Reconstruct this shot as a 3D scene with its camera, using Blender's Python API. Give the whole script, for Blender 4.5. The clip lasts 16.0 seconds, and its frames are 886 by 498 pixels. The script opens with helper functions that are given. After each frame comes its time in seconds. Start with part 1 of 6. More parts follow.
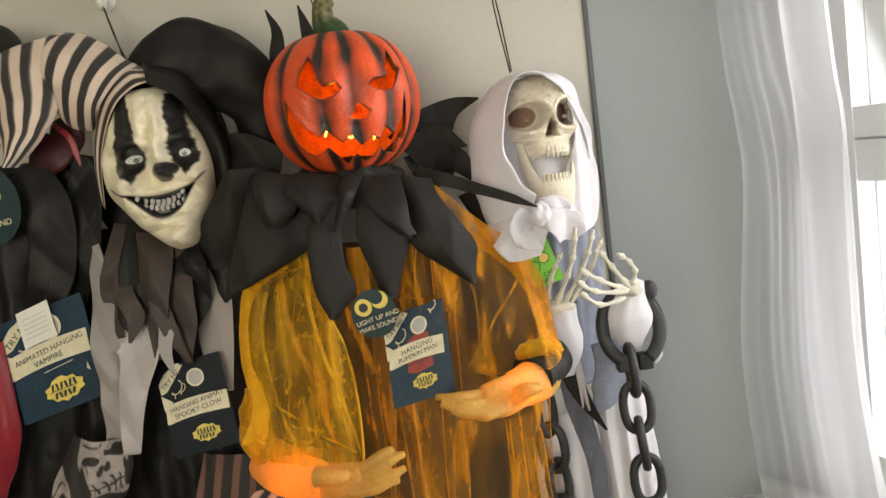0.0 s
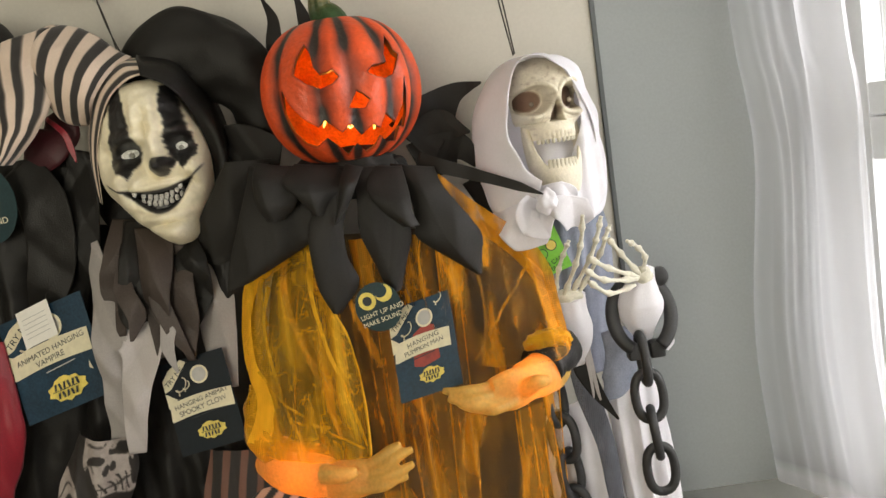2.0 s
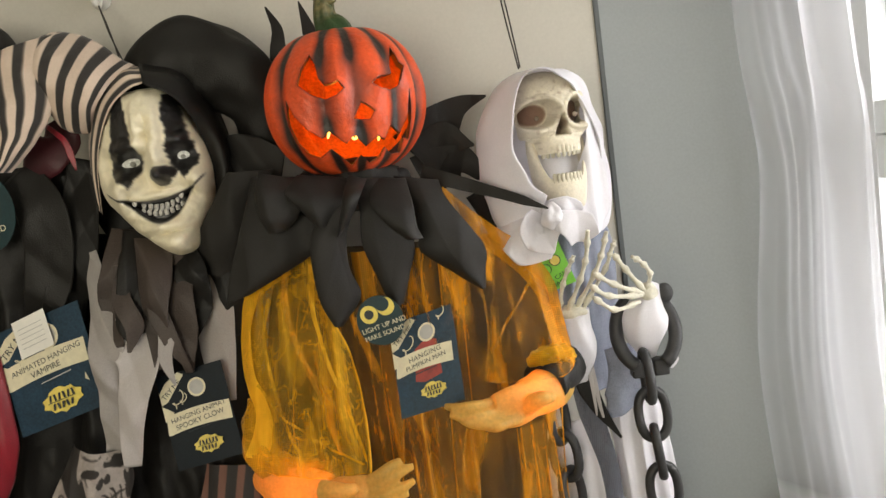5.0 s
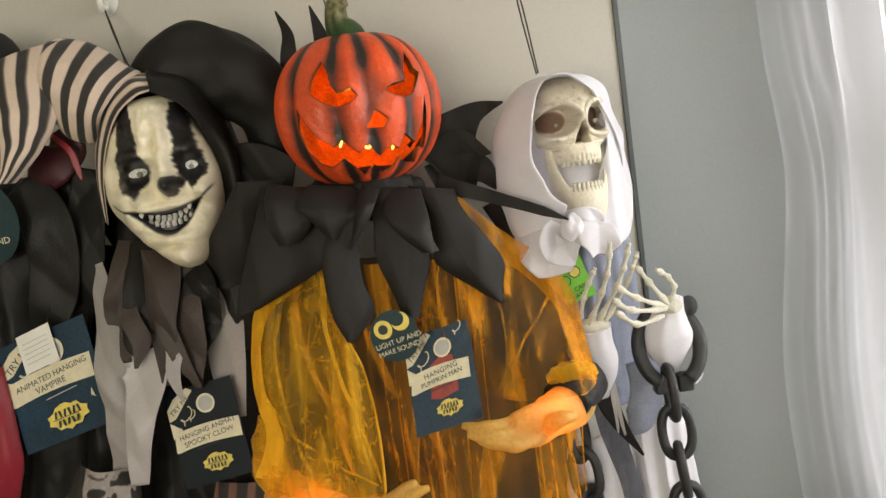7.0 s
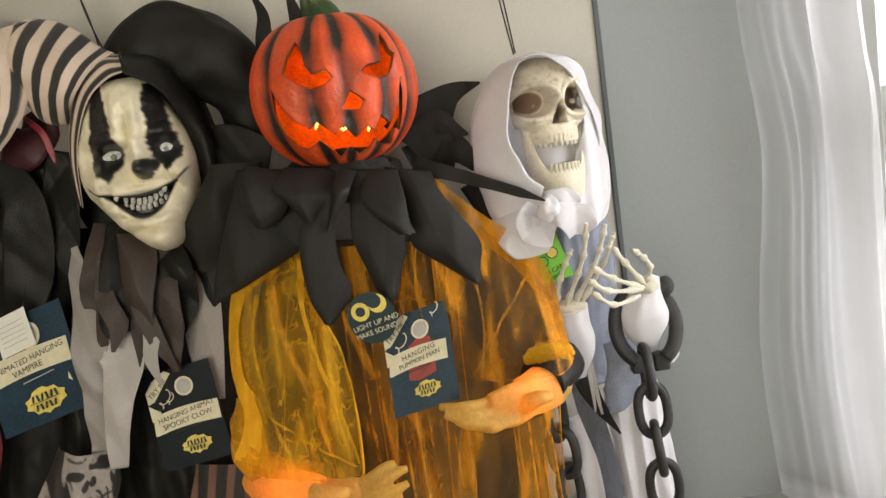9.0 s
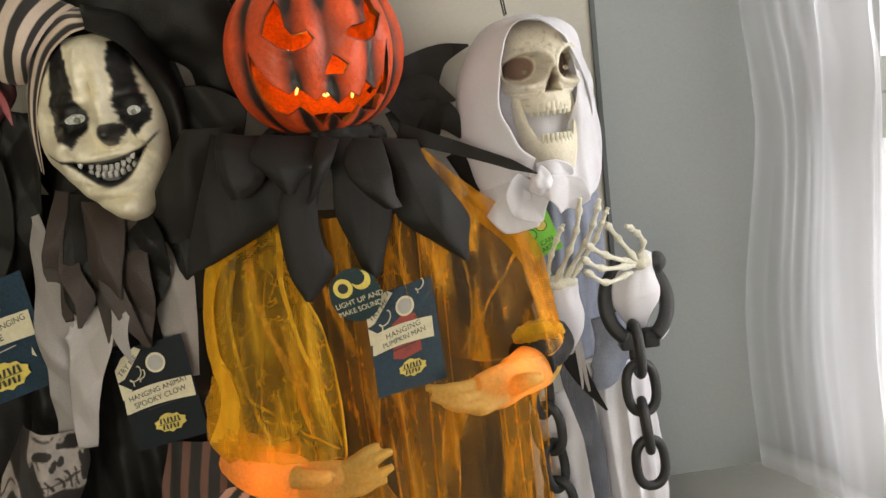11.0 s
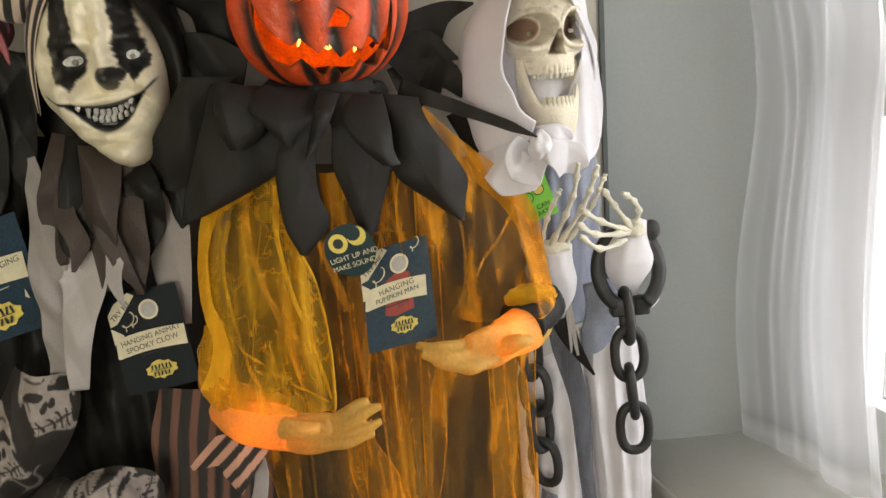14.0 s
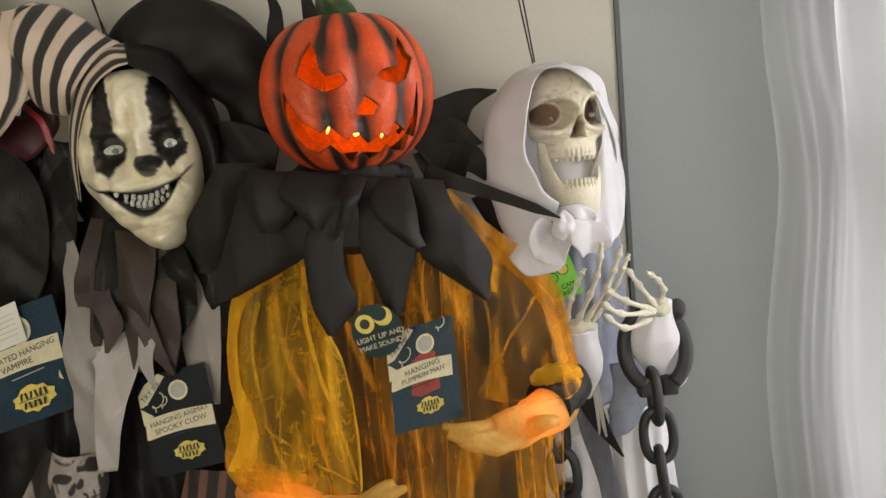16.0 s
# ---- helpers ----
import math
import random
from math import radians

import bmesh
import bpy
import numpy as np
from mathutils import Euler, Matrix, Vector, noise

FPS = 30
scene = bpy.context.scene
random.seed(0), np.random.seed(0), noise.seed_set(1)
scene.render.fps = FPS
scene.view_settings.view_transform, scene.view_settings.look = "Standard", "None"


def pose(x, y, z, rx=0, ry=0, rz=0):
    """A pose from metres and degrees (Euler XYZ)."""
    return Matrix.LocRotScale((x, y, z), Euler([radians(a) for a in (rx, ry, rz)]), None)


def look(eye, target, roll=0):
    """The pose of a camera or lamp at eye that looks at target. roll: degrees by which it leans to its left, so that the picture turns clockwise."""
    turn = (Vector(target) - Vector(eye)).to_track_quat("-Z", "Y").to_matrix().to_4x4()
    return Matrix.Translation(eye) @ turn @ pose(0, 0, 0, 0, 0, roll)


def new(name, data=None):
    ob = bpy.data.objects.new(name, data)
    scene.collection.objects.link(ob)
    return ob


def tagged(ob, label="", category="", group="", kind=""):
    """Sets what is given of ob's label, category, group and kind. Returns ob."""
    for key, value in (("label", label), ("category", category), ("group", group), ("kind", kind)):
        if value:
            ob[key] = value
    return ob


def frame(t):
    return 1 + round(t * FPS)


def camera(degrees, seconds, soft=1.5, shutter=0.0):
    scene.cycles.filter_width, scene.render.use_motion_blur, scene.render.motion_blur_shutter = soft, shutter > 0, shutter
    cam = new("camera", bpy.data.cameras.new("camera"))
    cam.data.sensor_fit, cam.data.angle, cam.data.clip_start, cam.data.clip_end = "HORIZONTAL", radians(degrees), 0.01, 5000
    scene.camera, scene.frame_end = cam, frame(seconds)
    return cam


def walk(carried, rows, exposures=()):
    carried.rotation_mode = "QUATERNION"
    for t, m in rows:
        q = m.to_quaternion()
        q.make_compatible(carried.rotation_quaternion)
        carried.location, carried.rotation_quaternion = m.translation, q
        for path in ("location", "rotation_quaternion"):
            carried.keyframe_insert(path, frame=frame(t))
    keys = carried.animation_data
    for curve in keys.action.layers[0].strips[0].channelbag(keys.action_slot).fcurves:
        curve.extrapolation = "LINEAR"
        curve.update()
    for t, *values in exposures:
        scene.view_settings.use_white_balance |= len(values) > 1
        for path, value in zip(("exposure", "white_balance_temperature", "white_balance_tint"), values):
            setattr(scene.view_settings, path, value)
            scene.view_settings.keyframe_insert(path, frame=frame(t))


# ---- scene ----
cam = camera(56.7, 16.0)
PATH = [
    (0, 0.0351, -0.0580, 1.5825, 83.47, 7.17, -1.07),
    (0.5, 0.0350, -0.0510, 1.5785, 82.33, 7.46, -1.12),
    (1, 0.0385, -0.0380, 1.5894, 82.02, 7.85, -0.24),
    (1.5, 0.0408, -0.0390, 1.5973, 83.06, 8.16, -0.39),
    (2, 0.0437, -0.0310, 1.5941, 82.03, 8.44, -0.56),
    (2.5, 0.0315, -0.0340, 1.5907, 81.88, 8.14, -1.37),
    (3, 0.0276, -0.0340, 1.5919, 82.28, 7.95, -1.51),
    (3.5, 0.0345, -0.0310, 1.5896, 82.98, 8.16, -1.35),
    (6, 0.0299, 0.0000, 1.5998, 83.09, 7.46, -0.44),
    (6.5, 0.0262, 0.0140, 1.6070, 82.52, 7.86, -0.69),
    (7, 0.0271, 0.0180, 1.6039, 83.16, 7.86, -0.11),
    (7.5, 0.0311, 0.0180, 1.6027, 83.42, 7.87, 0.03),
    (8, 0.0309, 0.0190, 1.5997, 83.49, 7.77, 0.07),
    (8.5, 0.0319, 0.0180, 1.5997, 83.09, 7.86, -0.38),
    (9, 0.0392, 0.0180, 1.6064, 81.52, 8.04, -1.10),
    (11.5, 0.0164, 0.0750, 1.6334, 77.50, 6.80, -3.66),
    (12, 0.0174, 0.0600, 1.6324, 82.63, 6.07, -2.65),
    (12.5, 0.0174, 0.0540, 1.6324, 85.58, 5.89, -1.78),
    (13, 0.0164, 0.0550, 1.6324, 85.07, 5.59, -1.70),
    (13.5, 0.0164, 0.0620, 1.6324, 79.47, 4.66, -2.72),
    (14, 0.0154, 0.0670, 1.6325, 74.86, 4.62, -3.28),
    (14.5, 0.0076, 0.0830, 1.6368, 71.28, 4.21, -3.63),
    (15, 0.0195, 0.0710, 1.6343, 75.04, 4.72, -1.84),
    (15.5, 0.0205, 0.0570, 1.6342, 79.43, 4.86, -2.26),
    (16, 0.0195, 0.0540, 1.6343, 80.66, 5.36, -1.36),
]
walk(cam, [(t, pose(x, y, z, rx, ry, rz)) for t, x, y, z, rx, ry, rz in PATH],
     [(0, 0.17), (3.5, 0.16), (6, 0.16), (9, 0.16), (11.5, -0.08), (13, -0.15), (13.5, 0.02), (14.5, 0.08), (15.2, 0.02), (16, -0.1)])

# ---- light ----
world = bpy.data.worlds.new("sky")
scene.world = world
world.use_nodes = True
wn = world.node_tree
sky = wn.nodes.new("ShaderNodeTexSky")
sky.sky_type, sky.sun_disc = "NISHITA", False
sky.sun_elevation, sky.sun_rotation = radians(38), radians(100)
wn.links.new(sky.outputs[0], wn.nodes["Background"].inputs[0])
wn.nodes["Background"].inputs[1].default_value = 0.12

sun = new("sun", bpy.data.lights.new("sun", "SUN"))
sun.data.energy, sun.data.angle, sun.data.color = 1.2, radians(10), (1, 0.95, 0.88)
sun.matrix_world = look((6, -1, 5), (0, 1, 1))


def area(name, eye, target, w, h, power, color):
    ob = new(name, bpy.data.lights.new(name, "AREA"))
    ob.data.shape, ob.data.size, ob.data.size_y, ob.data.energy, ob.data.color = "RECTANGLE", w, h, power, color
    ob.matrix_world = look(eye, target)
    return ob


def bulb(name, at, power, color, radius=0.012):
    ob = new(name, bpy.data.lights.new(name, "POINT"))
    ob.data.energy, ob.data.color, ob.data.shadow_soft_size = power, color, radius
    ob.location = at
    return ob


# daylight in the opening of the side window, and of the window behind the viewer
area("side_window_daylight", (0.883, 0.718, 1.55), (-0.087, 0.478, 1.12), 0.85, 1.00, 13.0, (1.0, 0.985, 0.965))
area("rear_window_daylight", (-0.9, -2.3, 1.6), (-0.1, 1.2, 1.5), 1.7, 1.3, 40.0, (1.0, 0.92, 0.73))


# ---- materials ----
def material(name, color, rough=0.7, var=0.2, scale=14.0, fine=160.0, bump=0.15, metal=0.0, sheen=0.0, attr=None, clear=0.0, through_light=0.0, spec=0.5):
    """Two scales of tone variation and a fine relief; attr names a point colour that carries painted patterns."""
    m = bpy.data.materials.new(name)
    m.use_nodes = True
    nt = m.node_tree
    n, l = nt.nodes, nt.links
    b = n["Principled BSDF"]
    out = n["Material Output"]
    co = n.new("ShaderNodeTexCoord")
    big, small = n.new("ShaderNodeTexNoise"), n.new("ShaderNodeTexNoise")
    big.inputs["Scale"].default_value, small.inputs["Scale"].default_value = scale, fine
    big.inputs["Detail"].default_value, small.inputs["Detail"].default_value = 4, 3
    for t in (big, small):
        l.new(co.outputs["Object"], t.inputs["Vector"])
    add = n.new("ShaderNodeMath")
    add.operation = "ADD"
    l.new(big.outputs["Fac"], add.inputs[0]), l.new(small.outputs["Fac"], add.inputs[1])
    ramp = n.new("ShaderNodeMapRange")
    ramp.inputs["From Min"].default_value, ramp.inputs["From Max"].default_value = 0.6, 1.4
    ramp.inputs["To Min"].default_value, ramp.inputs["To Max"].default_value = 1 - var, 1 + var
    l.new(add.outputs[0], ramp.inputs["Value"])
    mul = n.new("ShaderNodeVectorMath")
    mul.operation = "SCALE"
    if attr:
        at = n.new("ShaderNodeAttribute")
        at.attribute_name = attr
        l.new(at.outputs["Color"], mul.inputs[0])
    else:
        mul.inputs[0].default_value = color
    l.new(ramp.outputs[0], mul.inputs["Scale"])
    l.new(mul.outputs[0], b.inputs["Base Color"])
    rr = n.new("ShaderNodeMapRange")
    rr.inputs["To Min"].default_value, rr.inputs["To Max"].default_value = max(0.05, rough - 0.12), min(1, rough + 0.12)
    l.new(big.outputs["Fac"], rr.inputs["Value"])
    l.new(rr.outputs[0], b.inputs["Roughness"])
    b.inputs["Metallic"].default_value = metal
    b.inputs["Specular IOR Level"].default_value = spec
    b.inputs["Sheen Weight"].default_value = sheen
    b.inputs["Coat Weight"].default_value = clear
    bp = n.new("ShaderNodeBump")
    bp.inputs["Strength"].default_value, bp.inputs["Distance"].default_value = bump, 0.002
    l.new(add.outputs[0], bp.inputs["Height"])
    l.new(bp.outputs[0], b.inputs["Normal"])
    if through_light:
        tr, mix = n.new("ShaderNodeBsdfTranslucent"), n.new("ShaderNodeMixShader")
        mix.inputs[0].default_value = through_light
        l.new(mul.outputs[0], tr.inputs["Color"])
        l.new(b.outputs[0], mix.inputs[1]), l.new(tr.outputs[0], mix.inputs[2]), l.new(mix.outputs[0], out.inputs["Surface"])
    return m


def gauze(name, color, low, high, stretch=(28, 28, 3), light=0.35, weave=0.06, lines=0.13):
    """Loose open weave: threads that let what lies behind show, denser in streaks along the fall of the cloth and where the point value 'dense' is high."""
    m = bpy.data.materials.new(name)
    m.use_nodes = True
    nt = m.node_tree
    n, l = nt.nodes, nt.links
    b, out = n["Principled BSDF"], n["Material Output"]
    b.inputs["Roughness"].default_value = 0.85
    b.inputs["Sheen Weight"].default_value = 0.2
    co, mp = n.new("ShaderNodeTexCoord"), n.new("ShaderNodeMapping")
    mp.inputs["Scale"].default_value = stretch
    l.new(co.outputs["Object"], mp.inputs[0])
    st = n.new("ShaderNodeTexNoise")
    st.inputs["Scale"].default_value = 1.0
    st.inputs["Detail"].default_value = 3
    st.inputs["Distortion"].default_value = 0.3
    l.new(mp.outputs[0], st.inputs["Vector"])
    at = n.new("ShaderNodeAttribute")
    at.attribute_name = "dense"
    s1 = n.new("ShaderNodeMapRange")
    s1.inputs["From Min"].default_value, s1.inputs["From Max"].default_value = 0.25, 0.75
    s1.inputs["To Min"].default_value, s1.inputs["To Max"].default_value = low, high
    l.new(st.outputs["Fac"], s1.inputs["Value"])
    a1 = n.new("ShaderNodeMath")
    a1.operation = "ADD"
    l.new(s1.outputs[0], a1.inputs[0]), l.new(at.outputs["Fac"], a1.inputs[1])
    f1 = n.new("ShaderNodeMath")
    f1.operation = "ADD"
    for k, axis in enumerate(("X", "Z")):
        wv, wr_ = n.new("ShaderNodeTexWave"), n.new("ShaderNodeMapRange")
        wv.bands_direction = axis
        wv.inputs["Scale"].default_value, wv.inputs["Distortion"].default_value, wv.inputs["Detail Scale"].default_value = 125.0, 5.0, 0.25
        wv.inputs["Detail"].default_value = 1.0
        l.new(co.outputs["Object"], wv.inputs["Vector"]), l.new(wv.outputs["Fac"], wr_.inputs["Value"])
        wr_.inputs["To Min"].default_value, wr_.inputs["To Max"].default_value = -weave, weave
        l.new(wr_.outputs[0], f1.inputs[k])
    # drawn threads and small wrinkles, where the weave bunches into lines
    mp2, wr = n.new("ShaderNodeMapping"), n.new("ShaderNodeTexNoise")
    mp2.inputs["Scale"].default_value = (56, 56, 24)
    wr.inputs["Scale"].default_value, wr.inputs["Detail"].default_value, wr.inputs["Distortion"].default_value = 1.0, 3, 0.5
    l.new(co.outputs["Object"], mp2.inputs[0]), l.new(mp2.outputs[0], wr.inputs["Vector"])
    sub, ab, rg = n.new("ShaderNodeMath"), n.new("ShaderNodeMath"), n.new("ShaderNodeMapRange")
    sub.operation, ab.operation = "SUBTRACT", "ABSOLUTE"
    sub.inputs[1].default_value = 0.5
    l.new(wr.outputs["Fac"], sub.inputs[0]), l.new(sub.outputs[0], ab.inputs[0]), l.new(ab.outputs[0], rg.inputs["Value"])
    rg.inputs["From Min"].default_value, rg.inputs["From Max"].default_value = 0.0, 0.030
    rg.inputs["To Min"].default_value, rg.inputs["To Max"].default_value = lines, 0.0
    a3 = n.new("ShaderNodeMath")
    a3.operation = "ADD"
    l.new(a1.outputs[0], a3.inputs[0]), l.new(rg.outputs[0], a3.inputs[1])
    a2 = n.new("ShaderNodeMath")
    a2.operation, a2.use_clamp = "ADD", True
    l.new(a3.outputs[0], a2.inputs[0]), l.new(f1.outputs[0], a2.inputs[1])
    mul = n.new("ShaderNodeVectorMath")
    mul.operation = "SCALE"
    mul.inputs[0].default_value = color
    tone = n.new("ShaderNodeMapRange")
    tone.inputs["To Min"].default_value, tone.inputs["To Max"].default_value = 0.75, 1.2
    l.new(st.outputs["Fac"], tone.inputs["Value"]), l.new(tone.outputs[0], mul.inputs["Scale"])
    l.new(mul.outputs[0], b.inputs["Base Color"])
    tr, mx = n.new("ShaderNodeBsdfTranslucent"), n.new("ShaderNodeMixShader")
    l.new(mul.outputs[0], tr.inputs["Color"])
    mx.inputs[0].default_value = light
    l.new(b.outputs[0], mx.inputs[1]), l.new(tr.outputs[0], mx.inputs[2])
    tp, m2 = n.new("ShaderNodeBsdfTransparent"), n.new("ShaderNodeMixShader")
    l.new(a2.outputs[0], m2.inputs[0])
    l.new(tp.outputs[0], m2.inputs[1]), l.new(mx.outputs[0], m2.inputs[2]), l.new(m2.outputs[0], out.inputs["Surface"])
    return m


CREAM_WALL = material("cream_wall_paint", (0.51, 0.485, 0.425), 0.75, 0.05, 3, 220, 0.08)
GREY_WALL = material("grey_wall_paint", (0.285, 0.303, 0.302), 0.7, 0.06, 3, 220, 0.08)
SEAM = material("dark_sealant", (0.09, 0.10, 0.10), 0.6, 0.1)
WHITE_GLOSS = material("white_gloss_paint", (0.86, 0.85, 0.80), 0.35, 0.04, 6, 90, 0.05)
GLASS = bpy.data.materials.new("window_glass")
GLASS.use_nodes = True
GLASS.node_tree.nodes["Principled BSDF"].inputs["Transmission Weight"].default_value = 1.0
GLASS.node_tree.nodes["Principled BSDF"].inputs["Roughness"].default_value = 0.0
GLASS.node_tree.nodes["Principled BSDF"].inputs["IOR"].default_value = 1.1
PVC = material("white_plastic_frame", (0.75, 0.77, 0.8), 0.35, 0.03)
CEIL = material("ceiling_paint", (0.75, 0.74, 0.7), 0.8, 0.04, 4)
CARPET = material("grey_carpet", (0.22, 0.2, 0.18), 0.95, 0.25, 20, 300, 0.6)
BLACK_CLOTH = material("black_polyester", (0.0105, 0.0095, 0.0085), 0.5, 0.3, 18, 500, 0.3, spec=0.3)
BLACK_FELT = material("black_felt", (0.018, 0.0165, 0.015), 0.62, 0.25, 18, 600, 0.25, spec=0.30)
BROWN_CLOTH = material("faded_black_ribbon", (0.050, 0.037, 0.031), 0.55, 0.3, 20, 500, 0.3, spec=0.4)
UNDER = material("dark_brown_lining", (0.050, 0.032, 0.013), 0.85, 0.3, 12, 300, 0.3)
GREY_CLOTH = material("grey_ribbon_cloth", (0.40, 0.37, 0.355), 0.7, 0.12, 18, 500, 0.25, sheen=0.2, through_light=0.15)
LIGHT_CLOTH = material("pale_ribbon_cloth", (0.56, 0.52, 0.51), 0.7, 0.1, 18, 500, 0.25, sheen=0.1, through_light=0.15)
WHITE_CLOTH = material("white_polyester", (0.82, 0.80, 0.84), 0.7, 0.07, 20, 600, 0.2, sheen=0.2, through_light=0.25)
BLUE_GREY = material("blue_grey_cloth", (0.24, 0.26, 0.33), 0.8, 0.25, 25, 500, 0.3)
RED_SATIN = material("red_satin", (0.26, 0.008, 0.02), 0.4, 0.2, 20, 400, 0.2, sheen=0.2)
MAROON = material("dark_maroon_satin", (0.05, 0.003, 0.008), 0.5, 0.2, 20, 400, 0.2)
PUMPKIN = material("orange_moulded_foam", (0.8, 0.13, 0.03), 0.5, 0.2, 28, 200, 0.6, attr="paint", clear=0.1)
SHELL_INSIDE = material("orange_shell_inside", (0.60, 0.14, 0.012), 0.6, 0.45, 45, 240, 0.5)
CUT_EDGE = material("dark_painted_cut_edge", (0.055, 0.014, 0.006), 0.5, 0.35, 40, 240, 0.3)
# glowing stand-in for bright spots of leaking lamplight
LIGHT_SPOT = bpy.data.materials.new("amber_light_spot")
LIGHT_SPOT.use_nodes = True
LIGHT_SPOT.node_tree.nodes["Principled BSDF"].inputs["Emission Color"].default_value = (1.0, 0.55, 0.05, 1)
LIGHT_SPOT.node_tree.nodes["Principled BSDF"].inputs["Emission Strength"].default_value = 2.5
STEM = material("green_painted_stem", (0.05, 0.1, 0.03), 0.5, 0.35, 40, 300, 0.5, attr="paint")
MASK = material("painted_latex", (0.8, 0.75, 0.6), 0.42, 0.08, 25, 200, 0.2, attr="paint", clear=0.15)
BONE = material("bone_plastic", (0.60, 0.55, 0.44), 0.5, 0.14, 30, 300, 0.3, attr="paint")
BONE_PLAIN = material("ivory_plastic", (0.60, 0.57, 0.47), 0.5, 0.2, 60, 300, 0.3)
TOOTH = material("tooth_plastic", (0.58, 0.53, 0.41), 0.4, 0.1, 80, 300, 0.1)
DARK_TOOTH = material("grey_fang", (0.60, 0.58, 0.54), 0.3, 0.35, 300, 500, 0.2)
EYE = material("white_eyeball", (0.72, 0.73, 0.70), 0.25, 0.35, 220, 500, 0.3, clear=0.4)
IRIS = material("cloudy_iris", (0.30, 0.30, 0.27), 0.25, 0.5, 400, 900, 0.2, clear=0.4)
BEAD = material("smoky_bead", (0.25, 0.2, 0.16), 0.1, 0.1, clear=0.5)
LATEX = material("flesh_latex", (0.72, 0.45, 0.10), 0.5, 0.2, 30, 220, 0.35, through_light=0.42)
CHAIN = material("black_plastic_chain", (0.022, 0.022, 0.023), 0.5, 0.25, 40, 300, 0.2)
CORD = material("black_cord", (0.02, 0.015, 0.012), 0.6, 0.2)
HOOK = material("white_hook_plastic", (0.80, 0.78, 0.72), 0.35, 0.03)
CARD = material("navy_printed_card", (0.009, 0.034, 0.062), 0.45, 0.5, 16, 300, 0.05, spec=0.3)
DARK_CARD = material("dark_printed_card", (0.0035, 0.008, 0.013), 0.5, 0.3, 25, 300, 0.05, spec=0.2)
TEAL_CARD = material("teal_printed_card", (0.006, 0.028, 0.033), 0.4, 0.3, 25, 300, 0.05, spec=0.3)
GREEN_CARD = material("lime_printed_card", (0.22, 0.62, 0.06), 0.5, 0.1, 25)
CREAM_INK = material("cream_print", (0.72, 0.66, 0.47), 0.5, 0.1, 60)
WHITE_PAPER = material("white_price_label", (0.78, 0.76, 0.7), 0.6, 0.05)
YELLOW_INK = material("yellow_print", (0.75, 0.6, 0.12), 0.5, 0.15, 90)
DARK_INK = material("dark_print", (0.02, 0.025, 0.03), 0.6, 0.1)
RED_INK = material("red_print", (0.30, 0.03, 0.02), 0.5, 0.3, 90)
GREY_INK = material("grey_print", (0.45, 0.44, 0.42), 0.5, 0.1, 60)
STRIPE = material("striped_cotton", (0.5, 0.5, 0.5), 0.75, 0.1, 25, 500, 0.25, attr="paint", sheen=0.15)
PRINT = material("skull_print_cotton", (0.5, 0.5, 0.5), 0.75, 0.12, 25, 500, 0.25, attr="paint")
ORANGE_GAUZE = gauze("orange_gauze", (0.90, 0.38, 0.006), -0.20, 0.36, (26, 26, 4), weave=0.06, lines=0.18)
YELLOW_GAUZE = gauze("yellow_gauze", (0.95, 0.52, 0.010), 0.14, 0.60, (24, 24, 6), 0.45, weave=0.05, lines=0.20)
GREY_GAUZE = gauze("grey_gauze", (0.16, 0.17, 0.21), 0.5, 1.0, (40, 40, 8), weave=0.1)
SHEER = gauze("sheer_curtain_voile", (0.79, 0.79, 0.83), 0.40, 0.52, (7, 7, 0.4), 0.55, 0.0, 0.0)


# ---- helpers of this scene ----
def thing(name, at, label, category, group="", kind=""):
    ob = new(name)
    ob.location = at
    ob.empty_display_size = 0.02
    return tagged(ob, label, category, group, kind)


def part(name, bm, mat, parent=None, label="", smooth=True, solid=0.0):
    me = bpy.data.meshes.new(name)
    bmesh.ops.recalc_face_normals(bm, faces=bm.faces[:])
    bm.to_mesh(me)
    bm.free()
    for p in me.polygons:
        p.use_smooth = smooth
    me.materials.append(mat)
    return link(name, me, parent, label, solid)


def link(name, me, parent=None, label="", solid=0.0):
    ob = new(name, me)
    if parent:
        ob.parent = parent
        if not parent.parent:
            ob.matrix_parent_inverse = Matrix.Translation(-parent.location)
    if label:
        ob["label"] = label
    if solid:
        mod = ob.modifiers.new("thickness", "SOLIDIFY")
        mod.thickness, mod.offset = solid, 0
    return ob


def structure(name, bm, mat, label, category, smooth=False):
    return tagged(part(name, bm, mat, None, "", smooth), label, category, kind="structure")


def box(bm, lo, hi, bevel=0.0, m=None):
    """A block between two corners, its edges rounded by bevel, set by the pose m."""
    lo, hi = Vector(lo), Vector(hi)
    made = bmesh.ops.create_cube(bm, size=1)["verts"]
    for v in made:
        v.co = Vector(((v.co[i] + 0.5) * (hi[i] - lo[i]) + lo[i] for i in range(3)))
    if m is not None:
        for v in made:
            v.co = m @ v.co
    if bevel:
        edges = list({e for v in made for e in v.link_edges})
        bmesh.ops.bevel(bm, geom=edges, offset=bevel, segments=2, affect="EDGES", profile=0.5)
    return bm


